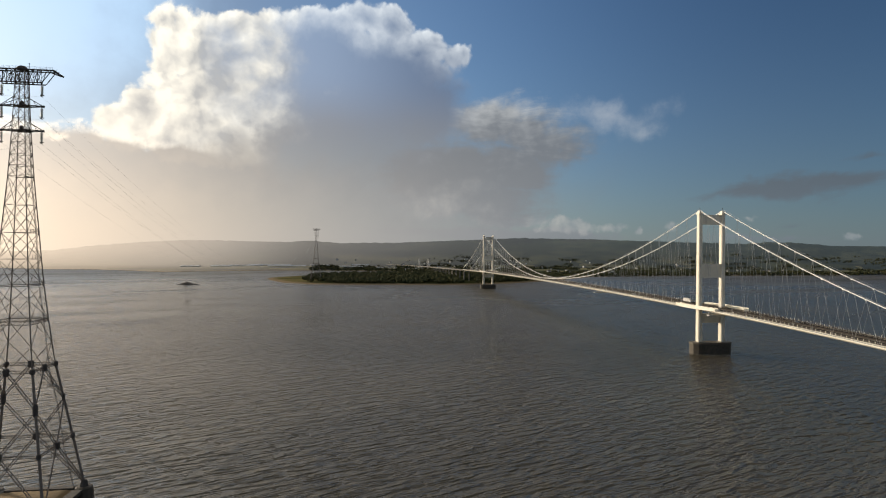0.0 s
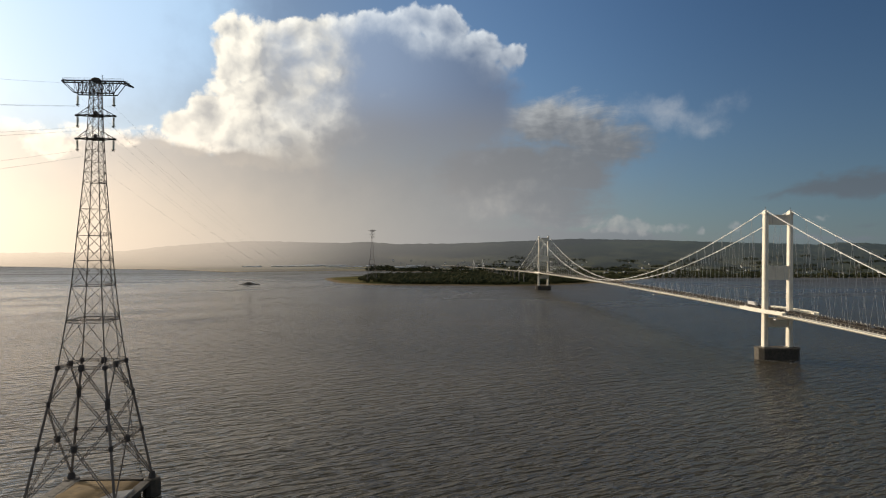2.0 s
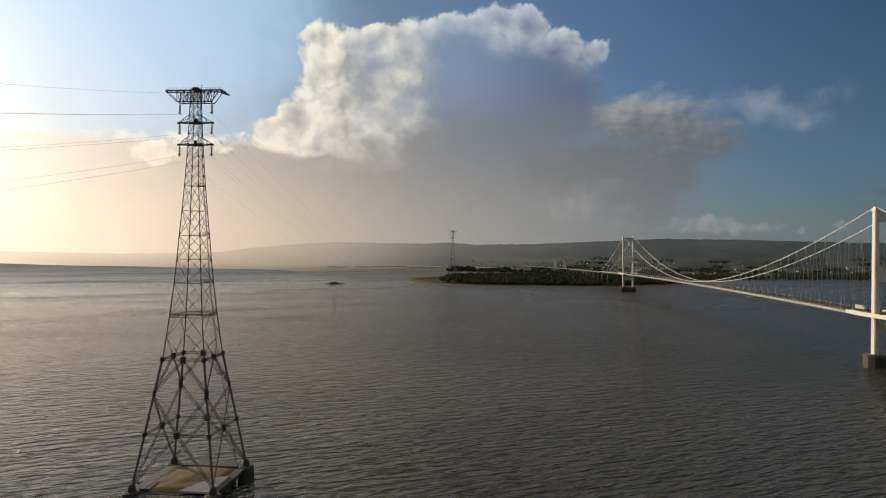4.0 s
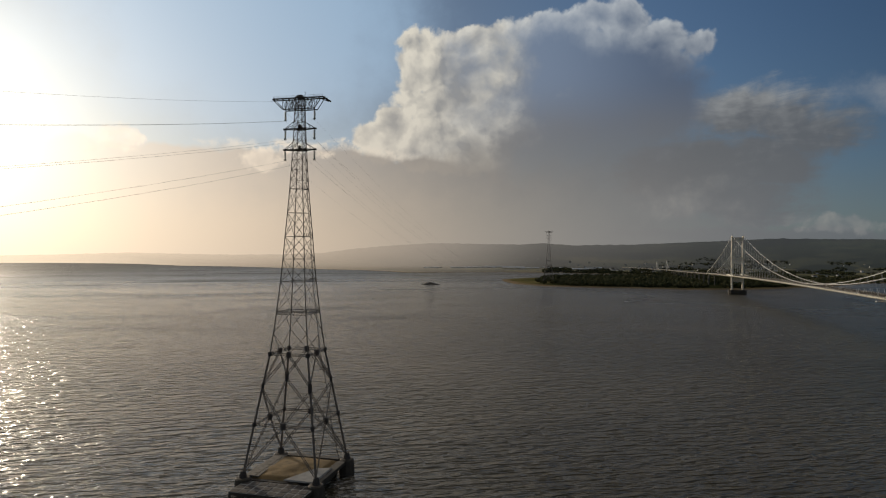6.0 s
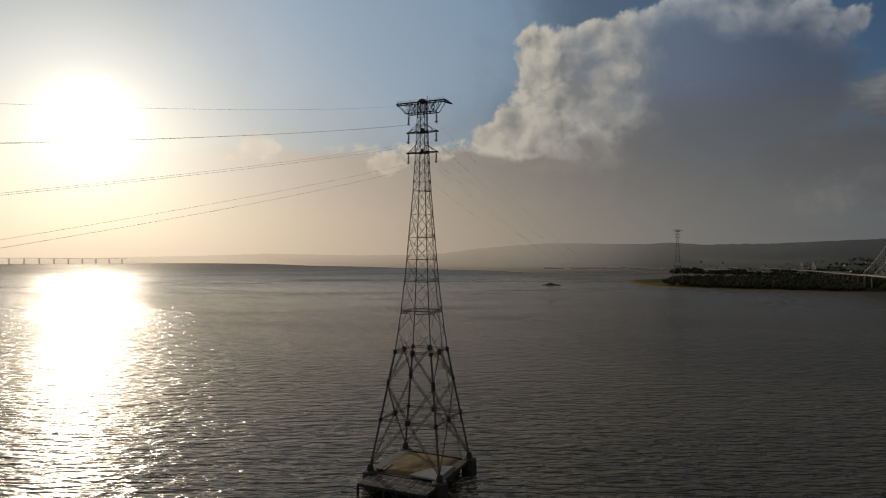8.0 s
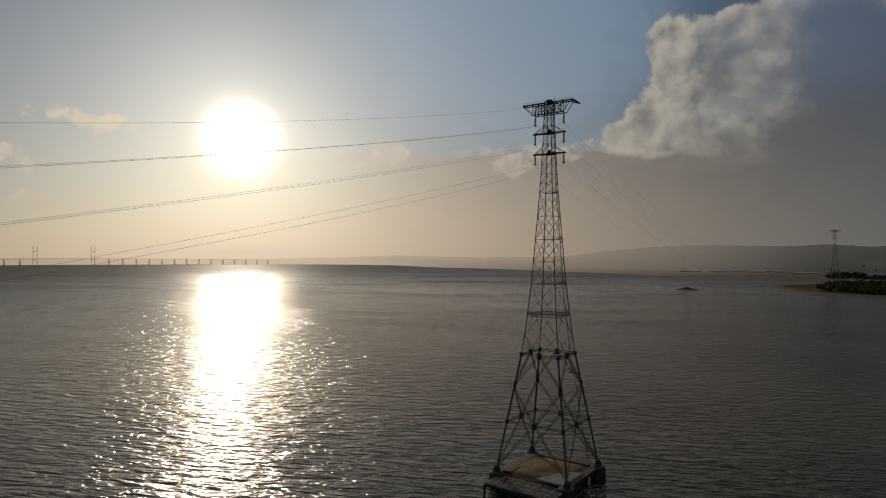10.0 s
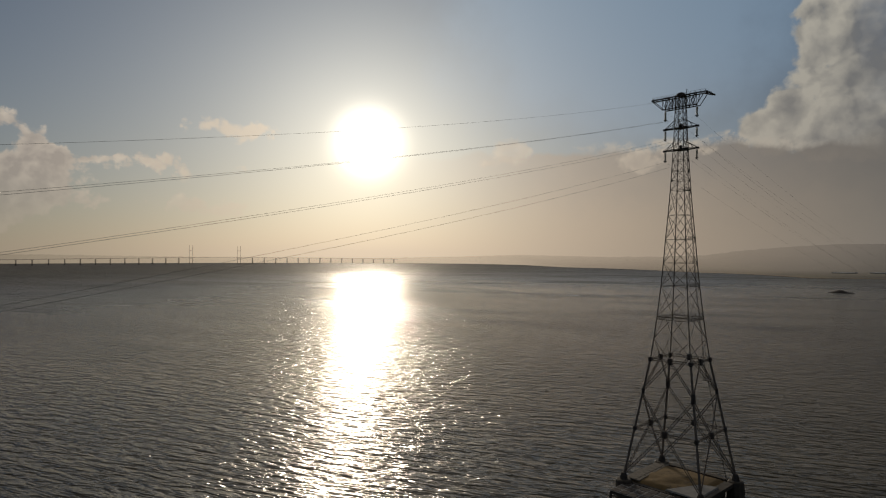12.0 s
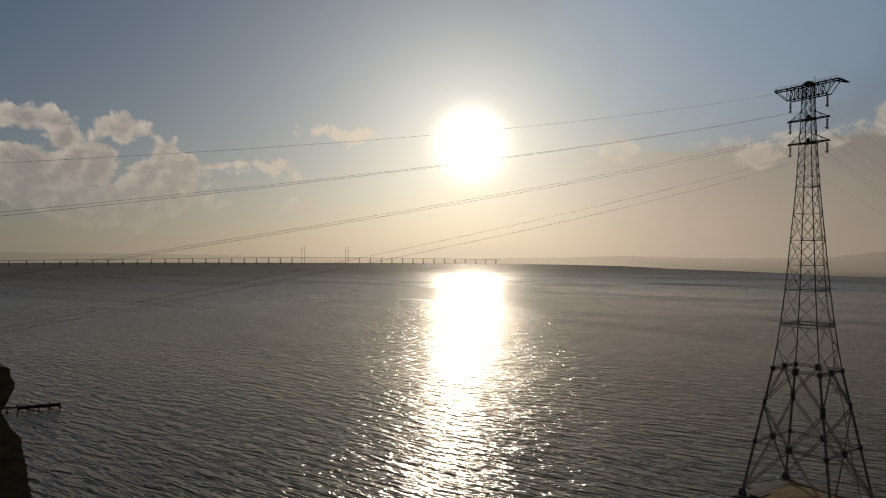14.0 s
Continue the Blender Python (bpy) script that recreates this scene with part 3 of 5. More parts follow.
        me.update()
        return me


def part(name, b, material, parent, label="", smooth=False):
    """One mesh object under a thing or a part. b: a Build or a finished mesh."""
    me = b if isinstance(b, bpy.types.Mesh) else b.mesh(name, material, smooth=smooth)
    ob = new(name, me)
    ob.parent = parent
    return tagged(ob, label) if label else ob


def thing(name, label, category, at=(0, 0, 0), group="", kind=""):
    ob = new(name)
    ob.location = at
    return tagged(ob, label, category, group, kind)


def solid(name, b, material, label, category, group="", kind="", smooth=False):
    return tagged(new(name, b.mesh(name, material, smooth=smooth)), label, category, group, kind)


def lerp_table(rows, x):
    """Straight lines between rows of (x, value)."""
    return float(np.interp(x, [r[0] for r in rows], [r[1] for r in rows]))


# ---- water and land ----
SHORE = [(-60, 3700), (-43.5, 3500), (-37, 3050), (-29, 2710), (-22, 2460), (-14, 2500), (-4, 2750), (3.4, 2880), (8.4, 2846), (12.9, 2763), (16.2, 2699), (20.8, 3050), (24.3, 3148),
         (31, 3650), (36, 3900), (40, 4500), (45, 4780), (52, 4850), (100, 4900)]


def water_sheet():
    """One sheet to the horizon, finely meshed where it lies near and open, with wind waves as relief."""
    angle = np.radians(np.concatenate([np.arange(-47, 94.5, 0.125), np.arange(95, 312.9, 4.0)]))
    ring = [0.002, 60, 120, 170]
    r = 190.0
    while r < 720:
        ring.append(r)
        r += max(0.42, r * r / 185000)
    while r < 9800:
        ring.append(r)
        r *= 1.06
    ring = np.array(ring)
    A, R = np.meshgrid(angle, ring)
    # the sheet runs in under the far shore
    bank = np.interp(np.degrees(A), [row[0] for row in SHORE], [row[1] for row in SHORE]) + 45
    R = np.where(R > 1500, 1500 + (R - 1500) * (bank - 1500) / (ring[-1] - 1500), R)
    X, Y = EYE_PLAN[0] - np.sin(A) * R, EYE_PLAN[1] + np.cos(A) * R
    rnd = np.random.RandomState(4)
    H, DX, DY = np.zeros_like(X), np.zeros_like(X), np.zeros_like(X)
    gust = 0.9 + 0.3 * np.sin(X * 0.011 + 1.3 * np.sin(Y * 0.007)) * np.sin(Y * 0.016 + 1.1 * np.sin(X * 0.006 + 2))
    for i in range(90):
        length = 1.25 * (3.4 ** rnd.rand())
        head = radians(294 + rnd.normal(0, 5))
        k = 2 * math.pi / length
        a = WAVE * length * math.exp(-((length - 2.1) / 1.3) ** 2)
        ph = k * (math.cos(head) * X + math.sin(head) * Y) + rnd.rand() * 6.28
        c, sn = a * np.cos(ph), a * np.sin(ph)
        H += c
        DX -= 0.9 * math.cos(head) * sn
        DY -= 0.9 * math.sin(head) * sn
    fade = gust * np.clip((620 - R) / 330, 0, 1) * np.clip((R - 170) / 40, 0, 1)
    H, DX, DY = H * fade, DX * fade, DY * fade
    # fronts lean towards the near bank
    X, Y = X + DX + 0.407 * 0.9 * H, Y + DY - 0.914 * 0.9 * H
    n, m = X.shape[1], X.shape[0]
    me = bpy.data.meshes.new("water")
    co = np.stack([X, Y, H], -1).reshape(-1, 3)
    i, j = np.meshgrid(np.arange(n), np.arange(m - 1))
    i2 = (i + 1) % n
    quads = np.stack([j * n + i, j * n + i2, (j + 1) * n + i2, (j + 1) * n + i], -1).reshape(-1, 4)[:, ::-1]
    me.vertices.add(len(co))
    me.vertices.foreach_set("co", co.ravel())
    me.loops.add(quads.size)
    me.loops.foreach_set("vertex_index", quads.ravel())
    me.polygons.add(len(quads))
    me.polygons.foreach_set("loop_start", np.arange(0, quads.size, 4))
    me.polygons.foreach_set("use_smooth", np.ones(len(quads), dtype=bool))
    me.materials.append(WATER)
    me.update(calc_edges=True)
    me.validate()
    return tagged(new("water", me), "rippled grey-brown tidal estuary water with silty patches", "water", kind="structure")


WAVE = 0.0032
water_sheet()


def polar(azimuth, d, z=0.0):
    a = radians(azimuth)
    return (-332 - math.sin(a) * d, -545 + math.cos(a) * d, z)


RIDGE = [(-60, 0.5), (-43.5, 0.62), (-40, 0.66), (-37.3, 0.91), (-35.5, 0.95), (-34, 0.8), (-28, 0.95), (-21.4, 1.15), (-15, 1.22), (-9, 0.95), (-4, 0.72), (1.3, 0.62), (3.9, 0.80), (6.5, 0.67),
         (13.9, 0.75), (17, 0.58), (21, 0.22), (24, -0.2), (27.7, -0.36), (32, -0.42), (40, -0.28), (45, -0.46), (54, -0.66), (66, -0.62), (80, -0.40), (91, -0.30), (100, -0.3)]


def far_height(a, d):
    s = lerp_table(SHORE, a)
    inland = d - s
    if inland < 0:
        return -2.5
    plain = 1.5 + min(inland, 90) * 0.05 + 0.006 * min(inland, 1200)
    rise = max(0.0, (d - 3500) / 1350)
    peak = 94 + math.tan(radians(lerp_table(RIDGE, a))) * 4850 + 4.5 * noise.noise(Vector((a * 1.9, 3, 0))) + 2.6 * noise.noise(Vector((a * 6.5, 9, 0)))
    wob = noise.noise(Vector((a * 0.25, d * 0.002, 0))) * 0.22 + noise.noise(Vector((a * 0.9, d * 0.004, 5))) * 0.08
    return plain + (max(peak, 20) - plain) * max(0.0, min(1.0, rise ** 1.4 * (1 + wob * (1 - min(rise, 1)))))


def land_strip(name, label, r0, r1, dr, material):
    b = Build()
    azs = np.arange(-60, 100.01, 0.2)
    ds = list(np.arange(r0, r1 + 1, dr))
    rows = []
    for a in azs:
        s = lerp_table(SHORE, float(a))
        rows += [polar(a, max(d, min(s - 20, r1)), far_height(a, max(d, min(s - 20, r1))) + noise.noise(Vector((a * 1.7, d * 0.01, 2))) * 1.2 * (d > s + 100)) for d in ds]
    m = len(ds)
    b.add(rows, [(i * m + j, i * m + j + 1, (i + 1) * m + j + 1, (i + 1) * m + j) for i in range(len(azs) - 1) for j in range(m - 1)])
    return solid(name, b, material, label, "land", kind="structure", smooth=True)


land_strip("ground", "flat green fields, hedges and mudflats behind the far shore", 2400, 3350, 50, FAR_LAND)
land_strip("backdrop", "hazy wooded hills on the horizon", 3350, 4900, 50, HILLS)


def inside_distance(poly, x, y):
    """Metres inside (+) or outside (-) the outline."""
    best, inner = 1e9, False
    for (x0, y0), (x1, y1) in zip(poly, poly[1:] + poly[:1]):
        dx, dy = x1 - x0, y1 - y0
        t = max(0.0, min(1.0, ((x - x0) * dx + (y - y0) * dy) / (dx * dx + dy * dy)))
        best = min(best, math.hypot(x - x0 - t * dx, y - y0 - t * dy))
        if (y0 > y) != (y1 > y) and x < x0 + (y - y0) * dx / dy:
            inner = not inner
    return best if inner else -best


def island(name, label, poly, cell, height, material, rough=4.0):
    """Land in the water with a beach along its outline; height(d, x, y) gives metres at d metres inside."""
    xs = np.arange(min(p[0] for p in poly) - 2 * cell, max(p[0] for p in poly) + 2.01 * cell, cell)
    ys = np.arange(min(p[1] for p in poly) - 2 * cell, max(p[1] for p in poly) + 2.01 * cell, cell)
    b, rows = Build(), []
    for y in ys:
        for x in xs:
            d = inside_distance(poly, x, y) + rough * noise.noise(Vector((x * 0.03, y * 0.03, 1)))
            rows.append((x, y, height(d, x, y) if d > 0 else max(-4, d * 0.12)))
    m = len(xs)
    b.add(rows, [(j * m + i, j * m + i + 1, (j + 1) * m + i + 1, (j + 1) * m + i) for j in range(len(ys) - 1) for i in range(m - 1)
                 if max(rows[k][2] for k in (j * m + i, j * m + i + 1, (j + 1) * m + i + 1, (j + 1) * m + i)) > -3.9])
    return solid(name, b, material, label, "land", kind="structure", smooth=True)


HEADLAND = [(-617, 1547), (-590, 1420), (-535, 1265), (-448, 1185), (-339, 1156), (-215, 1157), (-61, 1147), (115, 1225), (320, 1420), (576, 1742), (700, 1950), (300, 2150), (-100, 2120),
            (-380, 1900), (-540, 1700)]


def headland_height(d, x, y):
    return min(d * 0.12, 3.2) + max(0, min(d - 25, 200)) * 0.03 + 0.5 * noise.noise(Vector((x * 0.02, y * 0.02, 3)))


island("ground", "low wooded headland with a pale mud beach in the estuary", HEADLAND, 14, headland_height, LAND)

NEAR_SHORE = [(-1300, -700), (-1080, -590), (-937, -560), (-870, -552), (-837, -550), (-780, -558), (-715, -549), (-660, -545), (-618, -541), (-560, -550), (-480, -600), (-380, -640), (-250, -600), (-60, -430),
              (120, -290), (420, -200), (420, -1250), (-1300, -1250)]
island("ground", "dark muddy foreshore below the near bank", NEAR_SHORE, 9,
       lambda d, x, y: min(d * 0.06, 3.0) + max(0, min(d - 70, 250)) * 0.09 * (0.04 + 0.96 * min(1, max(0, (x + 620) / 500))), MUD, 3.0)

# the low islet of rock
ISLET = [(-793, 1156), (-782, 1146), (-764, 1140), (-744, 1147), (-735, 1158), (-748, 1172), (-770, 1177), (-787, 1170)]
island("rock_islet", "low dark rock islet awash in the estuary", ISLET, 2.2,
       lambda d, x, y: min(0.5 + d * 0.3, 2.0) + max(0, 5.8 - 0.36 * math.hypot(x + 766, (y - 1158) * 0.8)) + 0.8 * noise.noise(Vector((x * 0.2, y * 0.2, 0))), ROCK, 2.5)


# ---- suspension bridge ----
def deck_z(y):
    """Height of the roadway along the bridge."""
    if 0 <= y <= 988:
        return 46 - 3 * ((y - 494) / 494) ** 2
    d = -y if y < 0 else y - 988
    if y > 0:
        return 43 - 0.012 * d - 0.000004 * d * d
    return 43 - 0.012 * d - 0.00006 * d * d


def cable_z(y):
    if 0 <= y <= 988:
        return 49.0 + 85.0 * abs((y - 494) / 494) ** 1.85
    d = (-y if y < 0 else y - 988) / 305
    end = deck_z(-305 if y < 0 else 1293) + 3
    return 134.0 + (end - 134.0) * d - 4 * 7.6 * d * (1 - d)


CABLE_X = 11.43
TOP_Z, PIER_Z = 132.5, 10.5


def bridge_tower(y):
    t = thing("suspension_tower", "tall pale painted steel suspension bridge tower with three portal beams", "bridge tower", (0, y, PIER_Z), "towers of the suspension bridge")
    h = TOP_Z - PIER_Z
    for s in (-1, 1):
        b = Build()
        x = s * CABLE_X

        def ring(wx, wy, z, c=0.7):
            return [(x + a * wx, bb * wy, z) for a, bb in ((-1 + c / wx, -1), (1 - c / wx, -1), (1, -1 + c / wy), (1, 1 - c / wy), (1 - c / wx, 1), (-1 + c / wx, 1), (-1, 1 - c / wy), (-1, -1 + c / wy))]
        b.loft([ring(2.05, 2.95, 0), ring(1.95, 2.8, 40), ring(1.85, 2.6, 90), ring(1.75, 2.5, h - 2)])
        leg = part("leg", b, TOWER_PAINT, t)
        part("saddle_housing", Build().box(x - 2.3, -3.2, h - 2.2, x + 2.3, 3.2, h - 1.4, 0.5).loft([[(x + a * 1.7, q * 2.6, h - 1.4) for a, q in ((-1, -1), (1, -1), (1, 1), (-1, 1))],
             [(x + a * 1.5, q * 2.2, h + 0.6) for a, q in ((-1, -1), (1, -1), (1, 1), (-1, 1))], [(x + a * 0.8, q * 1.2, h + 1.6) for a, q in ((-1, -1), (1, -1), (1, 1), (-1, 1))]]), TOWER_PAINT, leg)
        part("aviation_light", Build().bar((x, 0, h + 1.4), (x, 0, h + 3.6), 0.12).lathe([(0.3, 0), (0.35, 0.4), (0.1, 0.7)], (x, 0, h + 3.4), 8), DARK_STEEL, leg)
        part("base_plinth", Build().box(x - 3.0, -4.0, 0, x + 3.0, 4.0, 0.7, 0.6), CONCRETE, leg)
    for z0, z1 in ((h - 11.5, h - 2.6), (h - 61.2, h - 48.6), (18.2, 26.6)):
        w = CABLE_X - 1.7
        beam = part("portal_beam", Build().box(-w, -1.0, z0, w, 1.0, z1), TOWER_PAINT, t, "stiffened steel portal beam")
        for k in range(7):
            xx = -w + 2 * w * (k + 0.5) / 7
            part("stiffener", Build().box(xx - 0.12, -1.2, z0 + 0.4, xx + 0.12, 1.2, z1 - 0.4), TOWER_PAINT, beam)
        part("flange", Build().box(-w, -1.35, z1 - 0.35, w, 1.35, z1 + 0.1), TOWER_PAINT, beam)
        part("flange", Build().box(-w, -1.35, z0 - 0.1, w, 1.35, z0 + 0.35), TOWER_PAINT, beam)
    return t


def bridge_pier(y):
    t = thing("bridge_pier", "dark weathered concrete pier standing in the tidal water", "pier", (0, y, 0), "piers of the suspension bridge")
    body = Build().box(-19.0, -7.0, -6, 19.0, 7.0, PIER_Z - 1.6, 3.4)
    part("body", body, WET_CONCRETE, t, "dark wet concrete body")
    part("cap", Build().box(-19.4, -7.4, PIER_Z - 1.6, 19.4, 7.4, PIER_Z, 3.5), PIER_CAP, t, "stained concrete cap")
    return t


for y in (0, 988):
    bridge_pier(y)
    bridge_tower(y)

DECK_Y = [float(y) for y in np.arange(-305, 1294, 18.3 / 2)]


def deck_section(x_z):
    return Build().loft([[(x, y, deck_z(y) + z) for x, z in x_z] for y in DECK_Y])


deck = thing("bridge_deck", "slender pale steel box girder road deck of the suspension bridge", "bridge deck")
part("box_girder", deck_section([(-11.4, -0.05), (-11.9, -0.9), (-8.6, -3.0), (8.6, -3.0), (11.9, -0.9), (11.4, -0.05)]), DECK_PAINT, deck)
for s in (-1, 1):
    part("carriageway", deck_section([(s * 1.4, 0.05), (s * 9.4, 0.05), (s * 9.4, 0.14), (s * 1.4, 0.14)]), ASPHALT, deck, "dark asphalt carriageway")
    part("footway", deck_section([(s * 12.3, -0.7), (s * 15.9, -0.6), (s * 16.0, -0.1), (s * 12.3, -0.15)]), DECK_PAINT, deck, "cantilevered pale footway")
    part("edge_fascia", deck_section([(s * 15.9, -0.62), (s * 16.15, -0.62), (s * 16.15, 0.0), (s * 15.9, 0.0)]), DECK_PAINT, deck)
    for x, top in ((9.9, 0.9), (16.0, 1.3)):
        b = Build()
        for z in (0.45, top):
            b.tube([(s * x, y, deck_z(y) + z) for y in DECK_Y], 0.09, 4)
        rail = part("railing", b, DARK_STEEL, deck, "dark steel parapet railing")
        b = Build()
        for y in np.arange(-304, 1293, 4.6):
            w = 0.34 if x < 12 else 0.2
            b.beam((s * x, y, deck_z(y) - 0.1), (s * x, y, deck_z(y) + top + (0.4 if x < 12 else 0)), w, w)
        tagged(part("posts", b, DECK_PAINT, rail), "short steel parapet posts", kind="stuff")
for s in (-1, 1):
    part("crash_barrier", deck_section([(s * 9.55, 0.2), (s * 9.7, 0.2), (s * 9.7, 1.15), (s * 9.55, 1.15)]), BARRIER, deck, "brown weathered crash barrier mesh")
    part("crash_barrier", deck_section([(s * 1.0, 0.3), (s * 1.12, 0.3), (s * 1.12, 1.1), (s * 1.0, 1.1)]), BARRIER, deck)
part("central_reserve", deck_section([(-1.3, 0.02), (1.3, 0.02), (0.9, 0.35), (-0.9, 0.35)]), CONCRETE, deck)
for s in (-1, 1):
    # screens round the tower legs where the footway passes outside them
    for y in (0, 988):
        z = deck_z(y)
        ring = [(s * 12.2, y - 34), (s * 16.2, y - 34), (s * 19.4, y - 14), (s * 19.4, y + 14), (s * 16.2, y + 34), (s * 12.2, y + 34)]
        b = Build().prism(ring, z - 0.7, z + 0.3)
        for (x0, y0), (x1, y1) in zip(ring[1:4], ring[2:5]):
            b.beam((x0, y0, z + 1.2), (x1, y1, z + 1.2), 0.15, 2.3)
        walkway = part("tower_walkway", b, DECK_PAINT, deck, "pale widened footway round the tower leg")
        for k in range(12):
            y0 = y - 33 + 5.5 * k
            out_by = 4.2 * min(1.0, (33 - abs(y0 + 2.75 - y)) / 16)
            part("wind_screen", Build().beam((s * (12.4 + out_by), y0, z + 1.3), (s * (12.4 + out_by), y0 + 4.6, z + 1.3), 0.14, 2.2).beam((s * 12.2, y0, z + 0.9), (s * (12.4 + out_by), y0, z + 0.9), 0.14, 1.4), DECK_PAINT, walkway)
for y in (-24, 245, 988 + 250):
    z = deck_z(y)
    b = Build().box(-17.0, y - 2.2, z - 5.0, 17.0, y + 2.2, z - 4.2)
    for x in (-16.6, -6, 6, 16.6):
        b.box(x - 0.15, y - 0.15, z - 4.2, x + 0.15, y + 0.15, z - 0.8)
    part("inspection_gantry", b, WHITE_PAINT, deck, "white inspection gantry slung under the deck")

for s in (-1, 1):
    cable_thing = thing("main_cable", "white painted main suspension cable with inclined hangers", "cable", (0, 0, 0), "main cables")
    x = s * CABLE_X
    ys = [float(y) for y in np.linspace(-305, 0, 22)] + [float(y) for y in np.linspace(0, 988, 72)[1:]] + [float(y) for y in np.linspace(988, 1293, 22)[1:]]
    part("cable", Build().tube([(x, y, cable_z(y)) for y in ys], 0.36, 8), CABLE_PAINT, cable_thing, smooth=True)
    part("hand_rope", Build().tube([(x + s * 0.7, y, cable_z(y) + 1.3) for y in ys], 0.05, 4), ROPE, cable_thing)
    for lo, hi in ((-296, -14), (14, 974), (1002, 1284)):
        count = int((hi - lo) / 18.3)
        for k in range(count):
            y = lo + (hi - lo) * (k + 0.5) / count
            top = cable_z(y)
            if top - deck_z(y) < 5:
                continue
            clamp = part("cable_clamp", Build().box(x - 0.5, y - 0.6, top - 0.7, x + 0.5, y + 0.6, top + 0.5, 0.15), CABLE_PAINT, cable_thing)
            for d in (-9.15, 9.15):
                part("hanger", Build().bar((x, y, top), (x, y + d, deck_z(y + d)), 0.10, sides=4), ROPE, cable_thing, "thin inclined wire hanger" if k == 0 and d < 0 else "")

anchor = thing("bridge_anchorage", "concrete anchorage block under the end of the deck", "anchorage", (0, -318, 0))
part("block", Build().box(-18, -40, -4, 18, 14, deck_z(-305) - 3.4, 2), CONCRETE, anchor)

# road viaduct over the headland and the cable-stayed bridge beyond it
ROAD = [(0, 1293, 37.0), (0, 1600, 32), (0, 2000, 26), (-5, 2250, 22), (-20, 2500, 18), (-60, 2750, 16), (-140, 3000, 14)]
via = thing("viaduct", "long pale road viaduct over the wooded headland", "viaduct")
part("deck", Build().loft([[(x + o, y, z + h) for o, h in ((-13, -1.4), (13, -1.4), (13, 0.5), (-13, 0.5))] for x, y, z in ROAD]), CONCRETE, via)
for k in range(12):
    y = 1293 + 78 * k
    z = lerp_table([(r[1], r[2]) for r in ROAD], y)
    for x in (-9, 6.5):
        part("column", Build().box(x, y - 1.2, -1, x + 2.5, y + 1.2, z - 2.4), CONCRETE, via)
stayed = thing("cable_stayed_bridge", "small white cable-stayed river bridge with two single masts", "bridge")
for x, y, z in ((-5, 2250, 22), (-20, 2500, 18)):
    mast = part("mast", Build().box(x - 2, y - 2, -2, x + 2, y + 2, z).box(x - 1.4, y - 1.6, z, x + 1.4, y + 1.6, z + 37, 0.4), WHITE_PAINT, stayed)
    for d in (-75, -40, 40, 75):
        part("stay", Build().bar((x, y, z + 35), (x, y + d, z + 0.5 - d * 0.016), 0.35, sides=5), WHITE_PAINT, mast)


# ---- power line ----
PYLON_X, PYLON_Y, PYLON_Z = -444.9, -314.3, 7.5
# half widths of the lattice tower by height
WIDTH = [(0, 15.1), (18.5, 12.2), (32, 10.1), (45.3, 8.0), (53.3, 7.1), (61.7, 6.27), (73.5, 5.22), (82.5, 4.6), (91.5, 4.05), (101, 3.4), (110.6, 2.8), (118.2, 2.43), (126.2, 2.08), (134.6, 1.76), (147.5, 1.45)]
CORNERS = [(-1, -1), (1, -1), (1, 1), (-1, 1)]


def on_leg(c, h):
    w = lerp_table(WIDTH, h)
    return Vector((c[0] * w, c[1] * w, h))


def mid_face(k, h):
    return (on_leg(CORNERS[k], h) + on_leg(CORNERS[(k + 1) % 4], h)) / 2


def laced(p, q, w):
    """A built-up brace: two angles with zigzag lacing between them."""
    p, q = Vector(p), Vector(q)
    d = (q - p)
    u = d.cross((0, 0, 1)).normalized().cross(d.normalized()) * (w / 2)
    b = Build().beam(p + u, q + u, 0.2, 0.2).beam(p - u, q - u, 0.2, 0.2)
    k = max(4, int(d.length / w * 1.5))
    for i in range(k):
        s = 1 if i % 2 else -1
        b.beam(p + d * (i / k) + u * s, p + d * ((i + 1) / k) - u * s, 0.11, 0.11)
    return b


def ring_solid(b, at, r, h):
    return b.lathe([(r * 0.8, -h / 2), (r, -h / 4), (r, h / 4), (r * 0.8, h / 2)], at, 8)


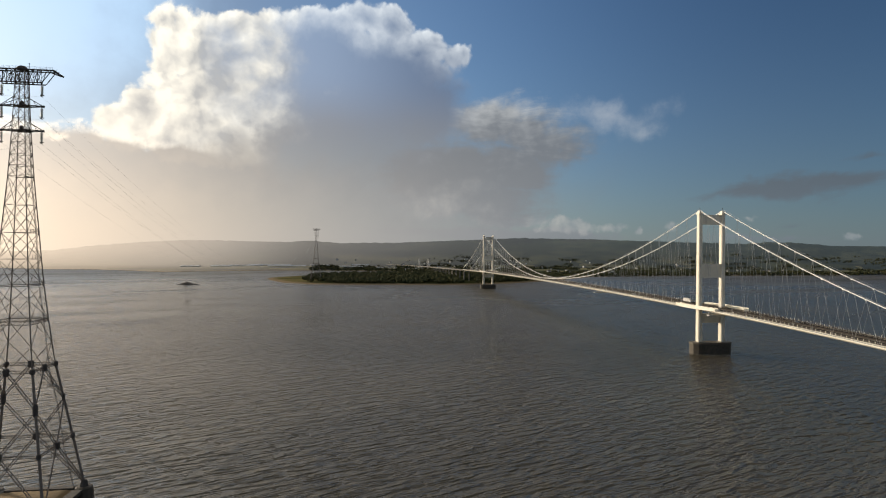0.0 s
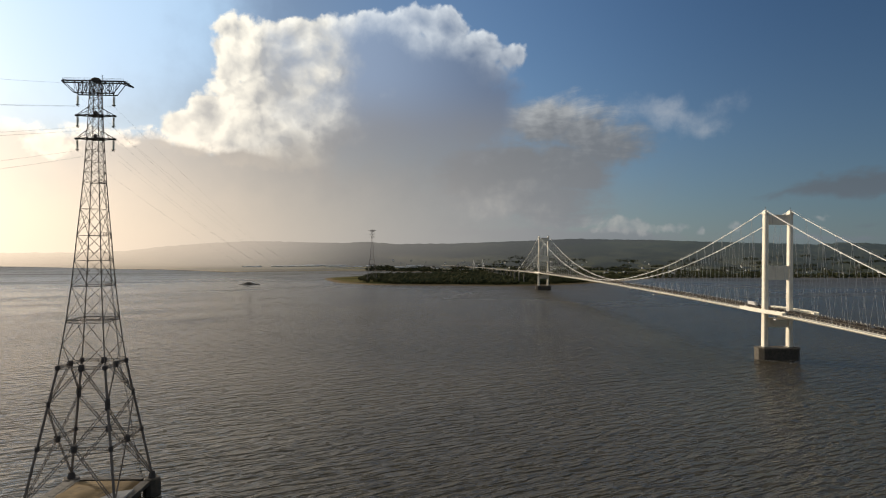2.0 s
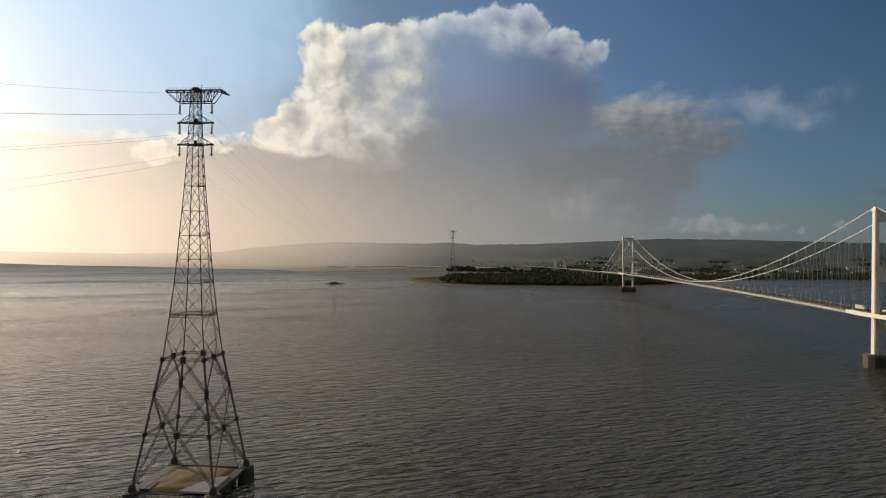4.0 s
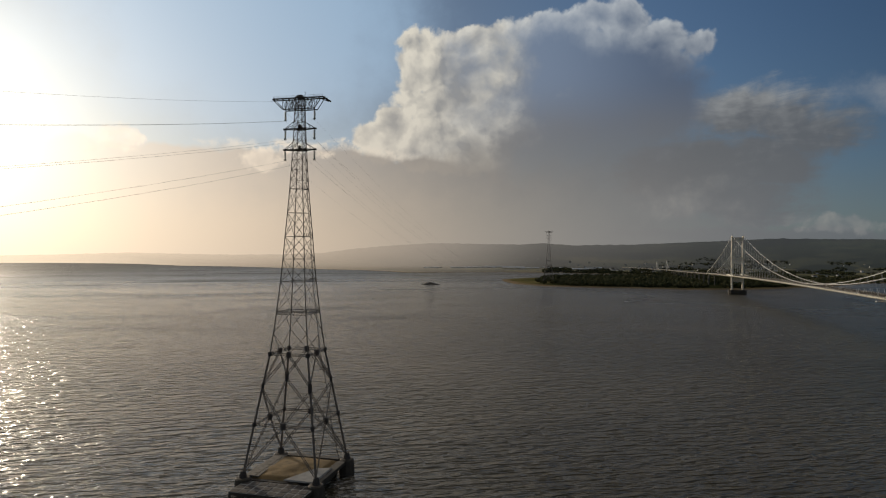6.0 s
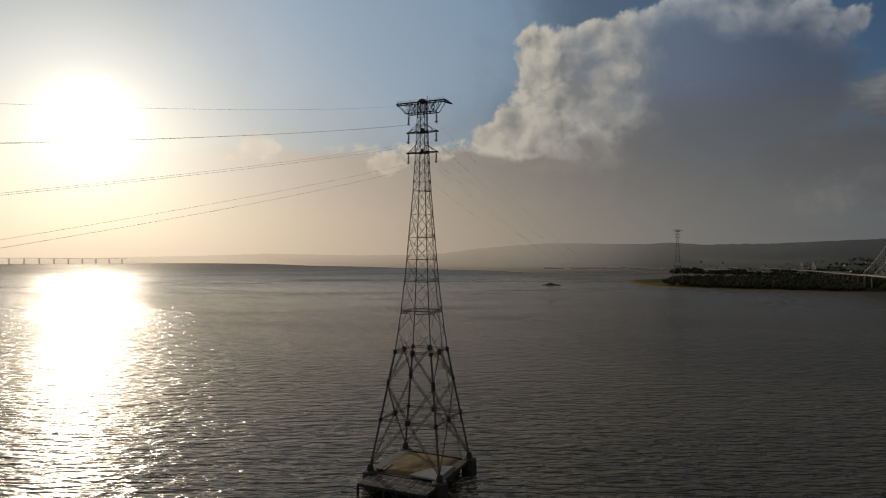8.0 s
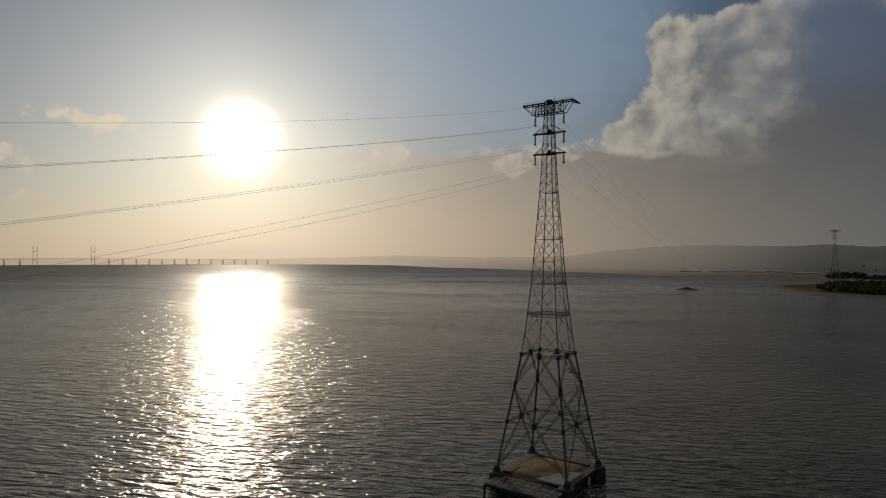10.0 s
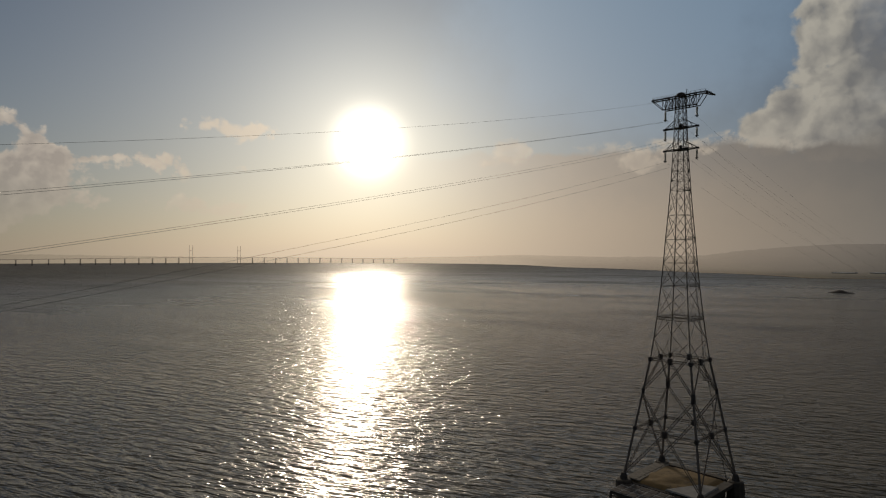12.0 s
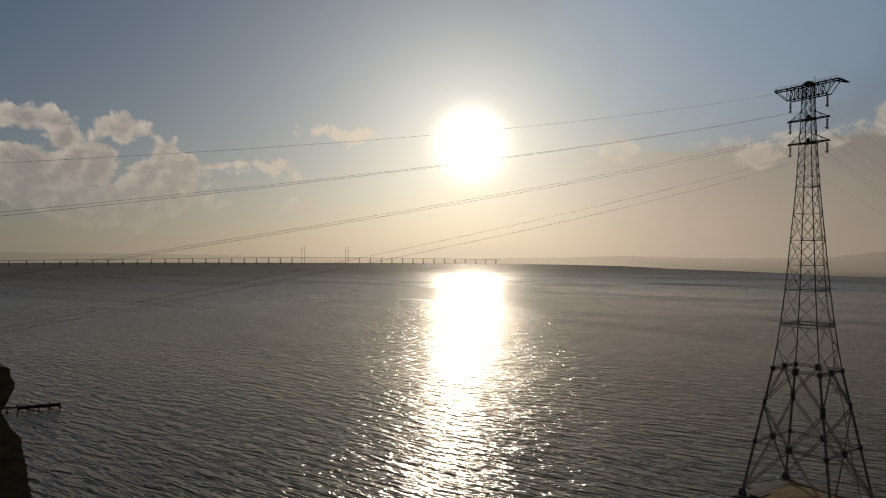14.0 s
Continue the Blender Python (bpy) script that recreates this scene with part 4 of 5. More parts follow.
def lattice_pylon(at):
    t = thing("transmission_pylon", "very tall dark steel lattice transmission pylon with three crossarms", "pylon", at, "power line pylons")
    for c in CORNERS:
        rings = []
        for h, w in [(hh, ww) for hh, ww in WIDTH if hh <= 45.3] + [(45.6, 7.97)] + [(hh, ww) for hh, ww in WIDTH if hh > 46]:
            r = 0.48 - 0.001 * h if h <= 45.3 else 0.23 - 0.0010 * (h - 45)
            rings.append([(c[0] * w + r * math.cos(q * math.pi / 4), c[1] * w + r * math.sin(q * math.pi / 4), h) for q in range(8)])
        b = Build().loft(rings)
        leg = part("leg", b, STEEL, t)
        for h, s in ((18.5, 0.8), (33, 0.85 if c[0] * c[1] < 0 else 0.6), (45.3, 0.9)):
            p = on_leg(c, h)
            part("gusset_plate", ring_solid(Build(), p, s, 1.7 if h != 33 else 4.0 if c[0] * c[1] < 0 else 2.4), DARK_STEEL, leg, "heavy dark joint plate")
        part("foot_bearing", Build().lathe([(1.5, -1.2), (1.3, 0.2), (0.9, 1.3)], on_leg(c, 0), 8), DARK_STEEL, leg)
    for k in range(4):
        a, bb = CORNERS[k], CORNERS[(k + 1) % 4]
        # the wide lower storeys
        for h, s in ((18.5, 1.1), (45.3, 1.0)):
            m = mid_face(k, h)
            part("node_plate", ring_solid(Build(), m, s, 2.4), DARK_STEEL, t, "dark node plate at a brace crossing")
            for c in (a, bb):
                part("ring_strut", laced(on_leg(c, h), m, 0.9), STEEL, t)
        for c in (a, bb):
            part("main_brace", laced(on_leg(c, 1.0), mid_face(k, 18.5), 0.9), STEEL, t)
            part("main_brace", laced(mid_face(k, 18.5), on_leg(c, 32), 0.9), STEEL, t)
            part("main_brace", laced(on_leg(c, 33.5), mid_face(k, 45.3), 0.9), STEEL, t)
        # the first storey above the waist
        for c in (a, bb):
            part("brace", Build().beam(mid_face(k, 45.3), on_leg(c, 53.3), 0.16, 0.16), STEEL, t)
            part("brace", Build().beam(on_leg(c, 53.3), mid_face(k, 61.7), 0.16, 0.16), STEEL, t)
            part("brace", Build().beam(on_leg(c, 45.3), (on_leg(c, 53.3) + mid_face(k, 45.3)) / 2, 0.09, 0.09), STEEL, t)
        # crossed bracing up to the head
        tops = [61.7, 73.5, 82.5, 91.5, 101, 110.6, 114.4, 118.2, 122.2, 126.2, 130.4, 134.6, 137.8, 141, 144.2, 147.5]
        for i, (h0, h1) in enumerate(zip(tops, tops[1:])):
            w = 0.14 if h0 < 100 else 0.12
            hm = (h0 + h1) / 2
            part("brace", Build().beam(on_leg(a, h0), on_leg(bb, h1), w, w), STEEL, t)
            part("brace", Build().beam(on_leg(bb, h0), on_leg(a, h1), w, w), STEEL, t)
            if h0 < 110:
                centre = (on_leg(a, hm) + on_leg(bb, hm)) / 2
                for c in (a, bb):
                    part("redundant_brace", Build().beam(on_leg(c, hm), centre * 0.5 + on_leg(c, h1) * 0.5, 0.07, 0.07), STEEL, t)
                    part("redundant_brace", Build().beam(on_leg(c, hm), centre * 0.5 + on_leg(c, h0) * 0.5, 0.07, 0.07), STEEL, t)
            part("strut", Build().beam(on_leg(a, h0), on_leg(bb, h0), 0.17 if h0 < 75 else 0.12, 0.22 if h0 < 75 else 0.14), STEEL, t)
    # rest platforms with guard rails
    for h in (61.7, 73.5, 91.5, 110.6, 126.2, 134.6):
        w = lerp_table(WIDTH, h)
        floor_part = part("platform", Build().box(-w, w - 0.9, h - 0.12, w, w + 0.15, h).box(w - 0.9, -w, h - 0.12, w + 0.15, w - 0.9, h), DARK_STEEL, t, "narrow grated rest platform")
        for along in (lambda f: (f * w, w + 0.1), lambda f: (w + 0.1, f * w)):
            b = Build()
            for z in (0.55, 1.1):
                b.beam((*along(-1), h + z), (*along(1), h + z), 0.06, 0.06)
            for i in range(5):
                b.beam((*along(-1 + i / 2), h), (*along(-1 + i / 2), h + 1.1), 0.06, 0.06)
            part("guard_rail", b, STEEL, floor_part)
    # ladder flights inside the +x face
    stops = [0.5, 18.5, 32, 45.3, 61.7, 73.5, 91.5, 110.6, 126.2, 145]
    for i, (h0, h1) in enumerate(zip(stops, stops[1:])):
        f0, f1 = (0.55, 0.62) if i % 2 else (0.62, 0.5)
        p, q = (Vector((lerp_table(WIDTH, h) * 0.93, lerp_table(WIDTH, h) * f, h)) for h, f in ((h0, f0), (h1, f1)))
        b = Build().beam(p + Vector((0, 0.3, 0)), q + Vector((0, 0.3, 0)), 0.08, 0.12).beam(p - Vector((0, 0.3, 0)), q - Vector((0, 0.3, 0)), 0.08, 0.12)
        steps = int((h1 - h0) / 0.6)
        for k in range(steps):
            m = p.lerp(q, (k + 0.5) / steps)
            b.beam(m - Vector((0, 0.3, 0)), m + Vector((0, 0.3, 0)), 0.07, 0.07)
        part("ladder", b, DARK_STEEL, t)
    for h, out_by in ((38.0, 2.4), (73.5, 1.2), (82.5, 1.0), (91.5, 1.0)):
        w = lerp_table(WIDTH, h)
        y = w * 0.35
        landing = part("landing", Build().box(w - 1.6, y, h - 0.15, w + out_by - 1.0, y + 2.2, h), DARK_STEEL, t, "small steel ladder landing")
        b = Build()
        for x in (w - 1.5, w + out_by - 1.1):
            for yy in (y + 0.1, y + 2.1):
                b.beam((x, yy, h), (x, yy, h + 1.3), 0.09, 0.09)
        for z in (0.65, 1.3):
            b.beam((w - 1.5, y + 0.1, h + z), (w + out_by - 1.1, y + 0.1, h + z), 0.08, 0.08).beam((w + out_by - 1.1, y + 0.1, h + z), (w + out_by - 1.1, y + 2.1, h + z), 0.08, 0.08)
        part("guard_rail", b, STEEL, landing)
    # lattice band under the widest platform
    for k in range(4):
        a, bb = CORNERS[k], CORNERS[(k + 1) % 4]
        part("band_truss", laced(on_leg(a, 61.2), on_leg(bb, 61.2), 1.1), STEEL, t)
    # crossarms
    insulators = []
    for h in (134.8, 126.4):
        arm = None
        for s in (-1, 1):
            w = lerp_table(WIDTH, h)
            b = Build()
            tip = Vector((s * 6.6, 0, h))
            for e in (-1, 1):
                b.beam((s * w, e * w, h), tip + Vector((0, e * 0.35, 0)), 0.30, 0.34)
                b.beam((s * w * 0.9, e * w * 0.9, h + 3.0), tip + Vector((0, e * 0.2, 0.2)), 0.16, 0.16)
            for i in range(4):
                f0, f1 = i / 4, (i + 1) / 4
                e = 1 if i % 2 else -1
                b.beam((s * (w + (6.6 - w) * f0), e * w * (1 - f0), h), (s * (w + (6.6 - w) * f1), -e * w * (1 - f1), h), 0.12, 0.12)
                b.beam((s * (w + (6.6 - w) * f1), e * w * (1 - f1), h), (s * (w + (6.6 - w) * f0), e * w * (1 - f0), h + 3.0 * (1 - f0)), 0.10, 0.10)
            b.box(tip.x - 0.5, -0.5, h - 0.35, tip.x + 0.5, 0.5, h + 0.3)
            part("crossarm", b, DARK_STEEL, t)
            insulators.append((s * 6.35, h - 0.3))
        part("arm_platform", Build().box(-w - 0.3, -w - 0.3, h - 0.2, w + 0.3, w + 0.3, h).lathe([(0.7, 0), (0.7, 1.2), (0.3, 1.7)], (0.2, -0.4, h), 8), DARK_STEEL, t)
    hb, ht = 142.6, 147.0
    b = Build()
    for e in (-1.5, 1.5):
        b.beam((-6.9, e, hb), (6.9, e, hb), 0.32, 0.38)
        b.beam((-11.2, e, ht), (10.4, e, ht), 0.3, 0.42)
        b.beam((-6.9, e, hb), (-11.0, e, ht - 0.6), 0.22, 0.22).beam((6.9, e, hb), (9.8, e, ht - 0.4), 0.22, 0.22)
        for i in range(10):
            x0, x1 = -6.9 + 1.38 * i, -6.9 + 1.38 * (i + 1)
            b.beam((x0, e, hb if i % 2 else ht), (x1, e, ht if i % 2 else hb), 0.16, 0.16)
            b.beam((x0, e, hb), (x0, e, ht), 0.14, 0.14)
            b.beam((x0, e, (hb + ht) / 2), (x1, e, ht if i % 2 else hb), 0.10, 0.10)
    for i in range(9):
        x = -10.8 + 2.6 * i
        b.beam((x, -1.5, ht), (x + 1.3, 1.5, ht), 0.12, 0.12)
    top_arm = part("top_crossarm", b, DARK_STEEL, t, "deep trussed top crossarm")
    for e in (-1.55, 1.55):
        b = Build()
        for z in (0.5, 0.95):
            b.beam((-11.0, e, ht + z), (10.4, e, ht + z), 0.05, 0.05)
        for i in range(12):
            b.beam((-11.0 + 1.94 * i, e, ht), (-11.0 + 1.94 * i, e, ht + 0.95), 0.06, 0.06)
        part("hand_rail", b, STEEL, top_arm, "light steel hand rail")
    part("walkway", Build().box(-11.0, -0.45, ht + 0.24, 10.6, 0.45, ht + 0.32), DARK_STEEL, top_arm)
    b = Build()
    b.beam((10.2, -1.4, ht + 0.1), (12.6, -1.4, ht - 1.4), 0.35, 0.6).beam((10.2, 1.4, ht + 0.1), (12.6, 1.4, ht - 1.4), 0.35, 0.6).beam((12.6, -1.4, ht - 1.4), (12.6, 1.4, ht - 1.4), 0.3, 0.5)
    b.beam((9.4, 0, ht - 0.5), (12.4, 0, ht - 1.6), 0.5, 0.4)
    part("folding_arm_end", b, DARK_STEEL, top_arm)
    part("arm_end_frame", Build().beam((-11.3, -1.5, ht - 0.2), (-11.3, 1.5, ht - 0.2), 0.3, 0.5).beam((-11.3, 0, ht - 0.8), (-11.3, 0, ht + 0.9), 0.2, 0.2), DARK_STEEL, top_arm)
    part("winch_house", Build().lathe([(1.8, 0.2), (1.75, 0.6), (1.4, 1.1), (0.9, 1.4), (0.3, 1.5)], (0, 0, ht), 12), DARK_STEEL, top_arm, "dark domed winch housing on the pylon head")
    part("mast_pole", Build().bar((2.2, 0, ht), (2.2, 0, ht + 2.6), 0.08).bar((1.8, 0, ht + 2.2), (2.6, 0, ht + 2.2), 0.06), DARK_STEEL, top_arm)
    for x in (-6.35, 6.35):
        insulators.append((x, hb - 0.4))
    for x, h in insulators:
        prof = [(0.10, 0.0), (0.10, -0.35)]
        for i in range(9):
            z = -0.45 - 0.33 * i
            prof += [(0.44, z), (0.44, z - 0.12), (0.2, z - 0.18), (0.2, z - 0.30)]
        prof += [(0.12, -3.6), (0.12, -3.9)]
        ins = part("insulator", Build().lathe(prof, (x, 0, h), 9), GLASS_INSULATOR, t, "grey-green glass insulator string")
        part("arcing_ring", Build().tube([(x + 0.6 * math.cos(q * math.pi / 6), 0.6 * math.sin(q * math.pi / 6), h - 3.55) for q in range(13)], 0.08, 5).bar((x, -0.7, h - 3.95), (x, 0.7, h - 3.95), 0.14).bar((x - 0.6, 0, h - 3.55), (x + 0.6, 0, h - 3.55), 0.07), DARK_STEEL, ins)
    return t


near_pylon = lattice_pylon((PYLON_X, PYLON_Y, PYLON_Z))
FAR_Y = PYLON_Y + 1618
tagged(copy_thing(near_pylon, Matrix.Translation((PYLON_X + 1.0, FAR_Y, 7.5))), "very tall dark lattice pylon standing on the far headland")

# conductors: the long span over the water, and the fall to the near bank
SEA_SPAN, SAG = 1618.0, 98.0


def conductor(name, label, x, z0, sag, fall, curve, r):
    b = Build().tube([(PYLON_X + x, PYLON_Y + SEA_SPAN * f, z0 - 4 * sag * f * (1 - f)) for f in np.linspace(0, 1, 60)], r * 0.75, 5)
    b.tube([(PYLON_X + x, PYLON_Y - d, z0 - fall * d + curve * d * d) for d in np.linspace(0, 520, 60)], r, 5)
    solid(name, b, WIRE, label, "power line", "conductors")


for h, left, right in ((142.6, (0.231, 0.00015), (0.236, 0.00015)), (134.8, (0.239, 0.00015), (0.239, 0.00015)), (126.4, (0.239, 0.00015), (0.248, 0.0002))):
    for x, (fall, curve) in ((-6.35, left), (6.35, right)):
        conductor("power_line", "thin dark overhead conductor hanging between the pylons", x, PYLON_Z + h - 4.3, SAG, fall, curve, 0.026)
conductor("earth_wire", "thin earth wire from the pylon's top crossarm", -11.3, PYLON_Z + 146.4, 92.0, 0.242, 0.0002, 0.026)

# ---- pylon foundation in the water ----
base = thing("pylon_foundation", "square sand-filled concrete caisson under the pylon", "foundation", (PYLON_X, PYLON_Y, 0))
for cx, cy in CORNERS:
    x, y = cx * 15.1, cy * 15.1
    rings = []
    for k, (w, z) in enumerate(((3.3, -6.0), (3.3, 1.5), (3.15, 4.6), (3.0, 5.9), (2.5, 6.35))):
        rings.append([(x + w * (1 + 0.05 * noise.noise(Vector((q, k, cx + 2 * cy)))) * math.cos(q * math.pi / 6 + 0.26), y + w * (1 + 0.05 * noise.noise(Vector((q, k, 9 + cx)))) * math.sin(q * math.pi / 6 + 0.26), z) for q in range(12)])
    part("corner_block", Build().loft(rings), WET_CONCRETE, base, "dark wet weed-grown concrete corner block")
grid = 28
heap = []
for j in range(grid + 1):
    for i in range(grid + 1):
        x, y = -13.6 + 25.2 * i / grid, -12.2 + 26.2 * j / grid
        rise = 1.0 * math.exp(-((x + 1) / 8) ** 2 - ((y - 1) / 9) ** 2) + 0.22 * noise.noise(Vector((x * 0.25, y * 0.25, 4))) + 0.08 * noise.noise(Vector((x * 0.9, y * 0.9, 1)))
        rim_fall = min(1.0, min(i, grid - i, j, grid - j) / 2.0)
        heap.append((x, y, 5.25 + rim_fall * (0.75 + rise)))
sand = Build().add(heap, [(j * (grid + 1) + i, j * (grid + 1) + i + 1, (j + 1) * (grid + 1) + i + 1, (j + 1) * (grid + 1) + i) for j in range(grid) for i in range(grid)])
part("sand_fill", sand, SAND, base, "ochre sand fill heaped inside the caisson", smooth=True)
part("pale_apron", Build().loft([[(1.2, -14.2, 6.1), (13.8, -14.2, 6.1), (13.8, 3.0, 6.1), (8.0, 0.5, 6.1)], [(1.6, -13.8, 6.62), (13.4, -13.8, 6.5), (13.4, 2.6, 6.5), (8.2, 0.2, 6.62)]]), PALE_CONCRETE, base, "pale concrete apron at one corner")
part("edge_beam", Build().box(12.2, -12.0, 4.6, 15.6, 12.0, 6.0, 0.3), WET_CONCRETE, base)
part("edge_beam", Build().box(-12.0, 13.9, 3.6, 12.0, 16.2, 6.1, 0.3), WET_CONCRETE, base)
part("edge_beam", Build().box(-16.4, -12.0, 3.6, -14.2, 12.0, 6.1), CONCRETE, base)
part("caisson_wall", Build().box(-14.0, -14.0, -6, 11.6, 13.9, 5.2), WET_CONCRETE, base)
for k in range(6):
    x = -14 + 5.6 * k
    part("jetty_pile", Build().bar((x, -26.2, -5), (x, -26.2, 4.2), 0.5, sides=8), WET_CONCRETE, base)
part("jetty_frame", Build().box(-14.2, -26.6, 3.9, 15.0, -14.8, 5.1), WET_CONCRETE, base)
for i in range(8):
    for j in range(3):
        x, y = -13.9 + 3.6 * i, -26.6 + 4.0 * j
        part("deck_slab", Build().loft([[(x + a * 3.05, y + c * 3.3, 5.08) for a, c in ((0, 0), (1, 0), (1, 1), (0, 1))], [(x + 0.08 + a * 2.89, y + 0.08 + c * 3.14, 5.33 + 0.05 * math.sin(3 * i + 5 * j)) for a, c in ((0, 0), (1, 0), (1, 1), (0, 1))]]), SLAB, base)
part("joint_strip", Build().box(-14.1, -26.8, 5.1, 14.8, -14.9, 5.22), PALE_CONCRETE, base, "pale joints between the slabs")


for j in range(8):
    for x, w in ((-14.1, 2.1), (-11.9, 1.7 - 0.12 * j)):
        y = -12.2 + 3.2 * j
        part("border_slab", Build().loft([[(x + a * w, y + c * 3.05, 5.9) for a, c in ((0, 0), (1, 0), (1, 1), (0, 1))], [(x + 0.08 + a * (w - 0.16), y + 0.08 + c * 2.9, 6.28) for a, c in ((0, 0), (1, 0), (1, 1), (0, 1))]]), CONCRETE, base)


# ---- distant road bridge ----
far_bridge = thing("far_road_bridge", "long low estuary bridge with two twin-legged pylons, hazy in the distance", "bridge")
LINE = [polar(98, 4000), polar(91.7, 4150), polar(80, 4330), polar(68.9, 4520), polar(65.0, 4600), polar(58, 4740), polar(51, 4880)]
LINE_Z = [26, 30, 38, 47, 47.5, 43, 34]
span = [0.0]
for p, q in zip(LINE, LINE[1:]):
    span.append(span[-1] + math.dist(p, q))


def far_line(s):
    return Vector([float(np.interp(s, span, [p[i] for p in LINE])) for i in (0, 1)] + [float(np.interp(s, span, LINE_Z))])


def far_across(s):
    d = far_line(s + 5) - far_line(s - 5)
    return Vector((-d.y, d.x, 0)).normalized()


rings = []
for s in np.linspace(6, span[-1] - 6, 60):
    p, w = far_line(s), far_across(s)
    rings.append([p + w * 15, p - w * 15, p - w * 15 - Vector((0, 0, 3.6)), p + w * 15 - Vector((0, 0, 3.6))])
part("deck", Build().loft(rings), HAZY_CONCRETE, far_bridge)
towers = (span[3], span[4])
s = 20.0
while s < span[-1] - 10:
    if min(abs(s - k) for k in towers) > 45 and not towers[0] < s < towers[1]:
        p, w = far_line(s), far_across(s)
        part("pier", Build().beam(p + w * 7 - Vector((0, 0, 4)), Vector((p.x, p.y, -3)) + w * 7, 4.5, 5).beam(p - w * 7 - Vector((0, 0, 4)), Vector((p.x, p.y, -3)) - w * 7, 4.5, 5), HAZY_CONCRETE, far_bridge)
    s += 82
for k in towers:
    p, w = far_line(k), far_across(k)
    d = Vector((w.y, -w.x, 0))
    b = Build()
    for e in (-1, 1):
        c = Vector((p.x, p.y, 0)) - d * e * 6 + w * e * 17
        b.beam(c - Vector((0, 0, 3)), c + Vector((0, 0, 126)), 3.4, 3.6)
    for z in (90, 40):
        b.beam(Vector((p.x, p.y, z)) - w * 17 + d * 6, Vector((p.x, p.y, z)) + w * 17 - d * 6, 3, 4)
    part("pylon", b, HAZY_CONCRETE, far_bridge)


# ---- woods and houses ----
def leaf_clumps(spots, low, high, rng, leaves, lumps=5, finer=2, foot=0.3):
    """Uneven crowns: each of several lumpy clusters with many small facets and gaps."""
    ico = bmesh.new()
    bmesh.ops.create_icosphere(ico, subdivisions=finer, radius=1.0)
    base_v = np.array([v.co[:] for v in ico.verts])
    base_f = [tuple(v.index for v in f.verts) for f in ico.faces]
    ico.free()
    V, F, k = [], [], 0
    for x, y, z, size in spots:
        h = rng.uniform(low, high) * size
        for i in range(lumps):
            r = h * rng.uniform(0.22, 0.36)
            c = np.array([x + rng.gauss(0, 0.26) * h, y + rng.gauss(0, 0.26) * h, z + h * rng.uniform(foot, 0.78)])
            jit = np.array([rng.uniform(0.72, 1.25) for _ in range(len(base_v))])
            V.append(base_v * jit[:, None] * r * np.array([1, 1, rng.uniform(0.8, 1.15)]) + c)
            F += [tuple(a + k for a in f) for f in base_f]
            k += len(base_v)
    me = bpy.data.meshes.new("woodland")
    me.from_pydata([tuple(p) for p in np.concatenate(V)], [], F)
    me.materials.append(leaves)
    me.update()
    return me


rng = random.Random(7)
spots = []
while len(spots) < 2300:
    x, y = rng.uniform(-600, 420), rng.uniform(1150, 1800)
    d = inside_distance(HEADLAND, x, y)
    if d < 22 or abs(x) < 20 or rng.random() < (y - 1150) / 800:
        continue
    if x < -400 and d < 60 and rng.random() < 0.8:
        continue
    if math.hypot(x - PYLON_X, y - FAR_Y) < 34 or x < -480:
        continue
    spots.append((x, y, headland_height(d, x, y) - 1, 1.0))
tagged(new("woodland", leaf_clumps(spots, 8.0, 13.0, rng, FAR_FOLIAGE, 3)), "dense dark broadleaf wood covering the headland", "woodland", kind="stuff")

spots = []
while len(spots) < 5600:
    a = rng.uniform(-50, 11)
    s = lerp_table(SHORE, a)
    row = rng.choice((0, 0, 1, 2, 3, 4, 5, 7, 9, 12, 15, 18))
    d = s + 45 + row * 75 + rng.gauss(0, 34)
    if a > 4 and (row < 2 or row > 11 or (row < 6 and 3 < a < 14) or noise.noise(Vector((a * 1.1, row * 3.7, 8))) < -0.05):
        continue
    if d > (4300 if a < -6 else 3330):
        continue
    if a <= 4 and row > 0 and noise.noise(Vector((a * 0.55, d * 0.004, 2))) < 0.04:
        continue
    x, y, _ = polar(a, d)
    spots.append((x, y, far_height(a, d) - 1, 0.7 if a > 4 else 0.9))
tagged(new("hedgerow_trees", leaf_clumps(spots, 8, 13, rng, FAR_FOLIAGE, 4, 1, 0.12)), "lines of hedgerow trees across the far fields", "trees", kind="stuff")


def house():
    t = thing("house", "small white rendered house with a slate roof on the far shore", "house", (0, 0, 0), "far houses")
    part("wall", Build().box(-5, -4, -2, 5, 4, 5.5), FAR_RENDER, t)
    part("roof", Build().add([(-5.5, -4.5, 5.4), (5.5, -4.5, 5.4), (5.5, 4.5, 5.4), (-5.5, 4.5, 5.4), (-5.5, 0, 8.8), (5.5, 0, 8.8)],
                             [(0, 1, 5, 4), (2, 3, 4, 5), (0, 4, 3), (1, 2, 5), (3, 2, 1, 0)]), FAR_SLATE, t)
    return t


first = house()
spot_list = []
while len(spot_list) < 140:
    a = rng.choice((rng.gauss(-23, 4), rng.gauss(-33, 5), rng.gauss(-12, 3), rng.uniform(-8, 2)))
    d = lerp_table(SHORE, a) + rng.uniform(120, 1500)
    if d < 3880 and -48 < a < 3:
        spot_list.append((a, d))
for i, (a, d) in enumerate(spot_list):
    x, y, _ = polar(a, d)
    m = Matrix.Translation((x, y, far_height(a, d))) @ Matrix.Rotation(rng.uniform(0, 3.1), 4, "Z") @ Matrix.Scale(rng.uniform(0.55, 1.15), 4)
    if i == 0:
        first.matrix_basis = m
    else:
        c = copy_thing(first, m)
        c.matrix_basis = m

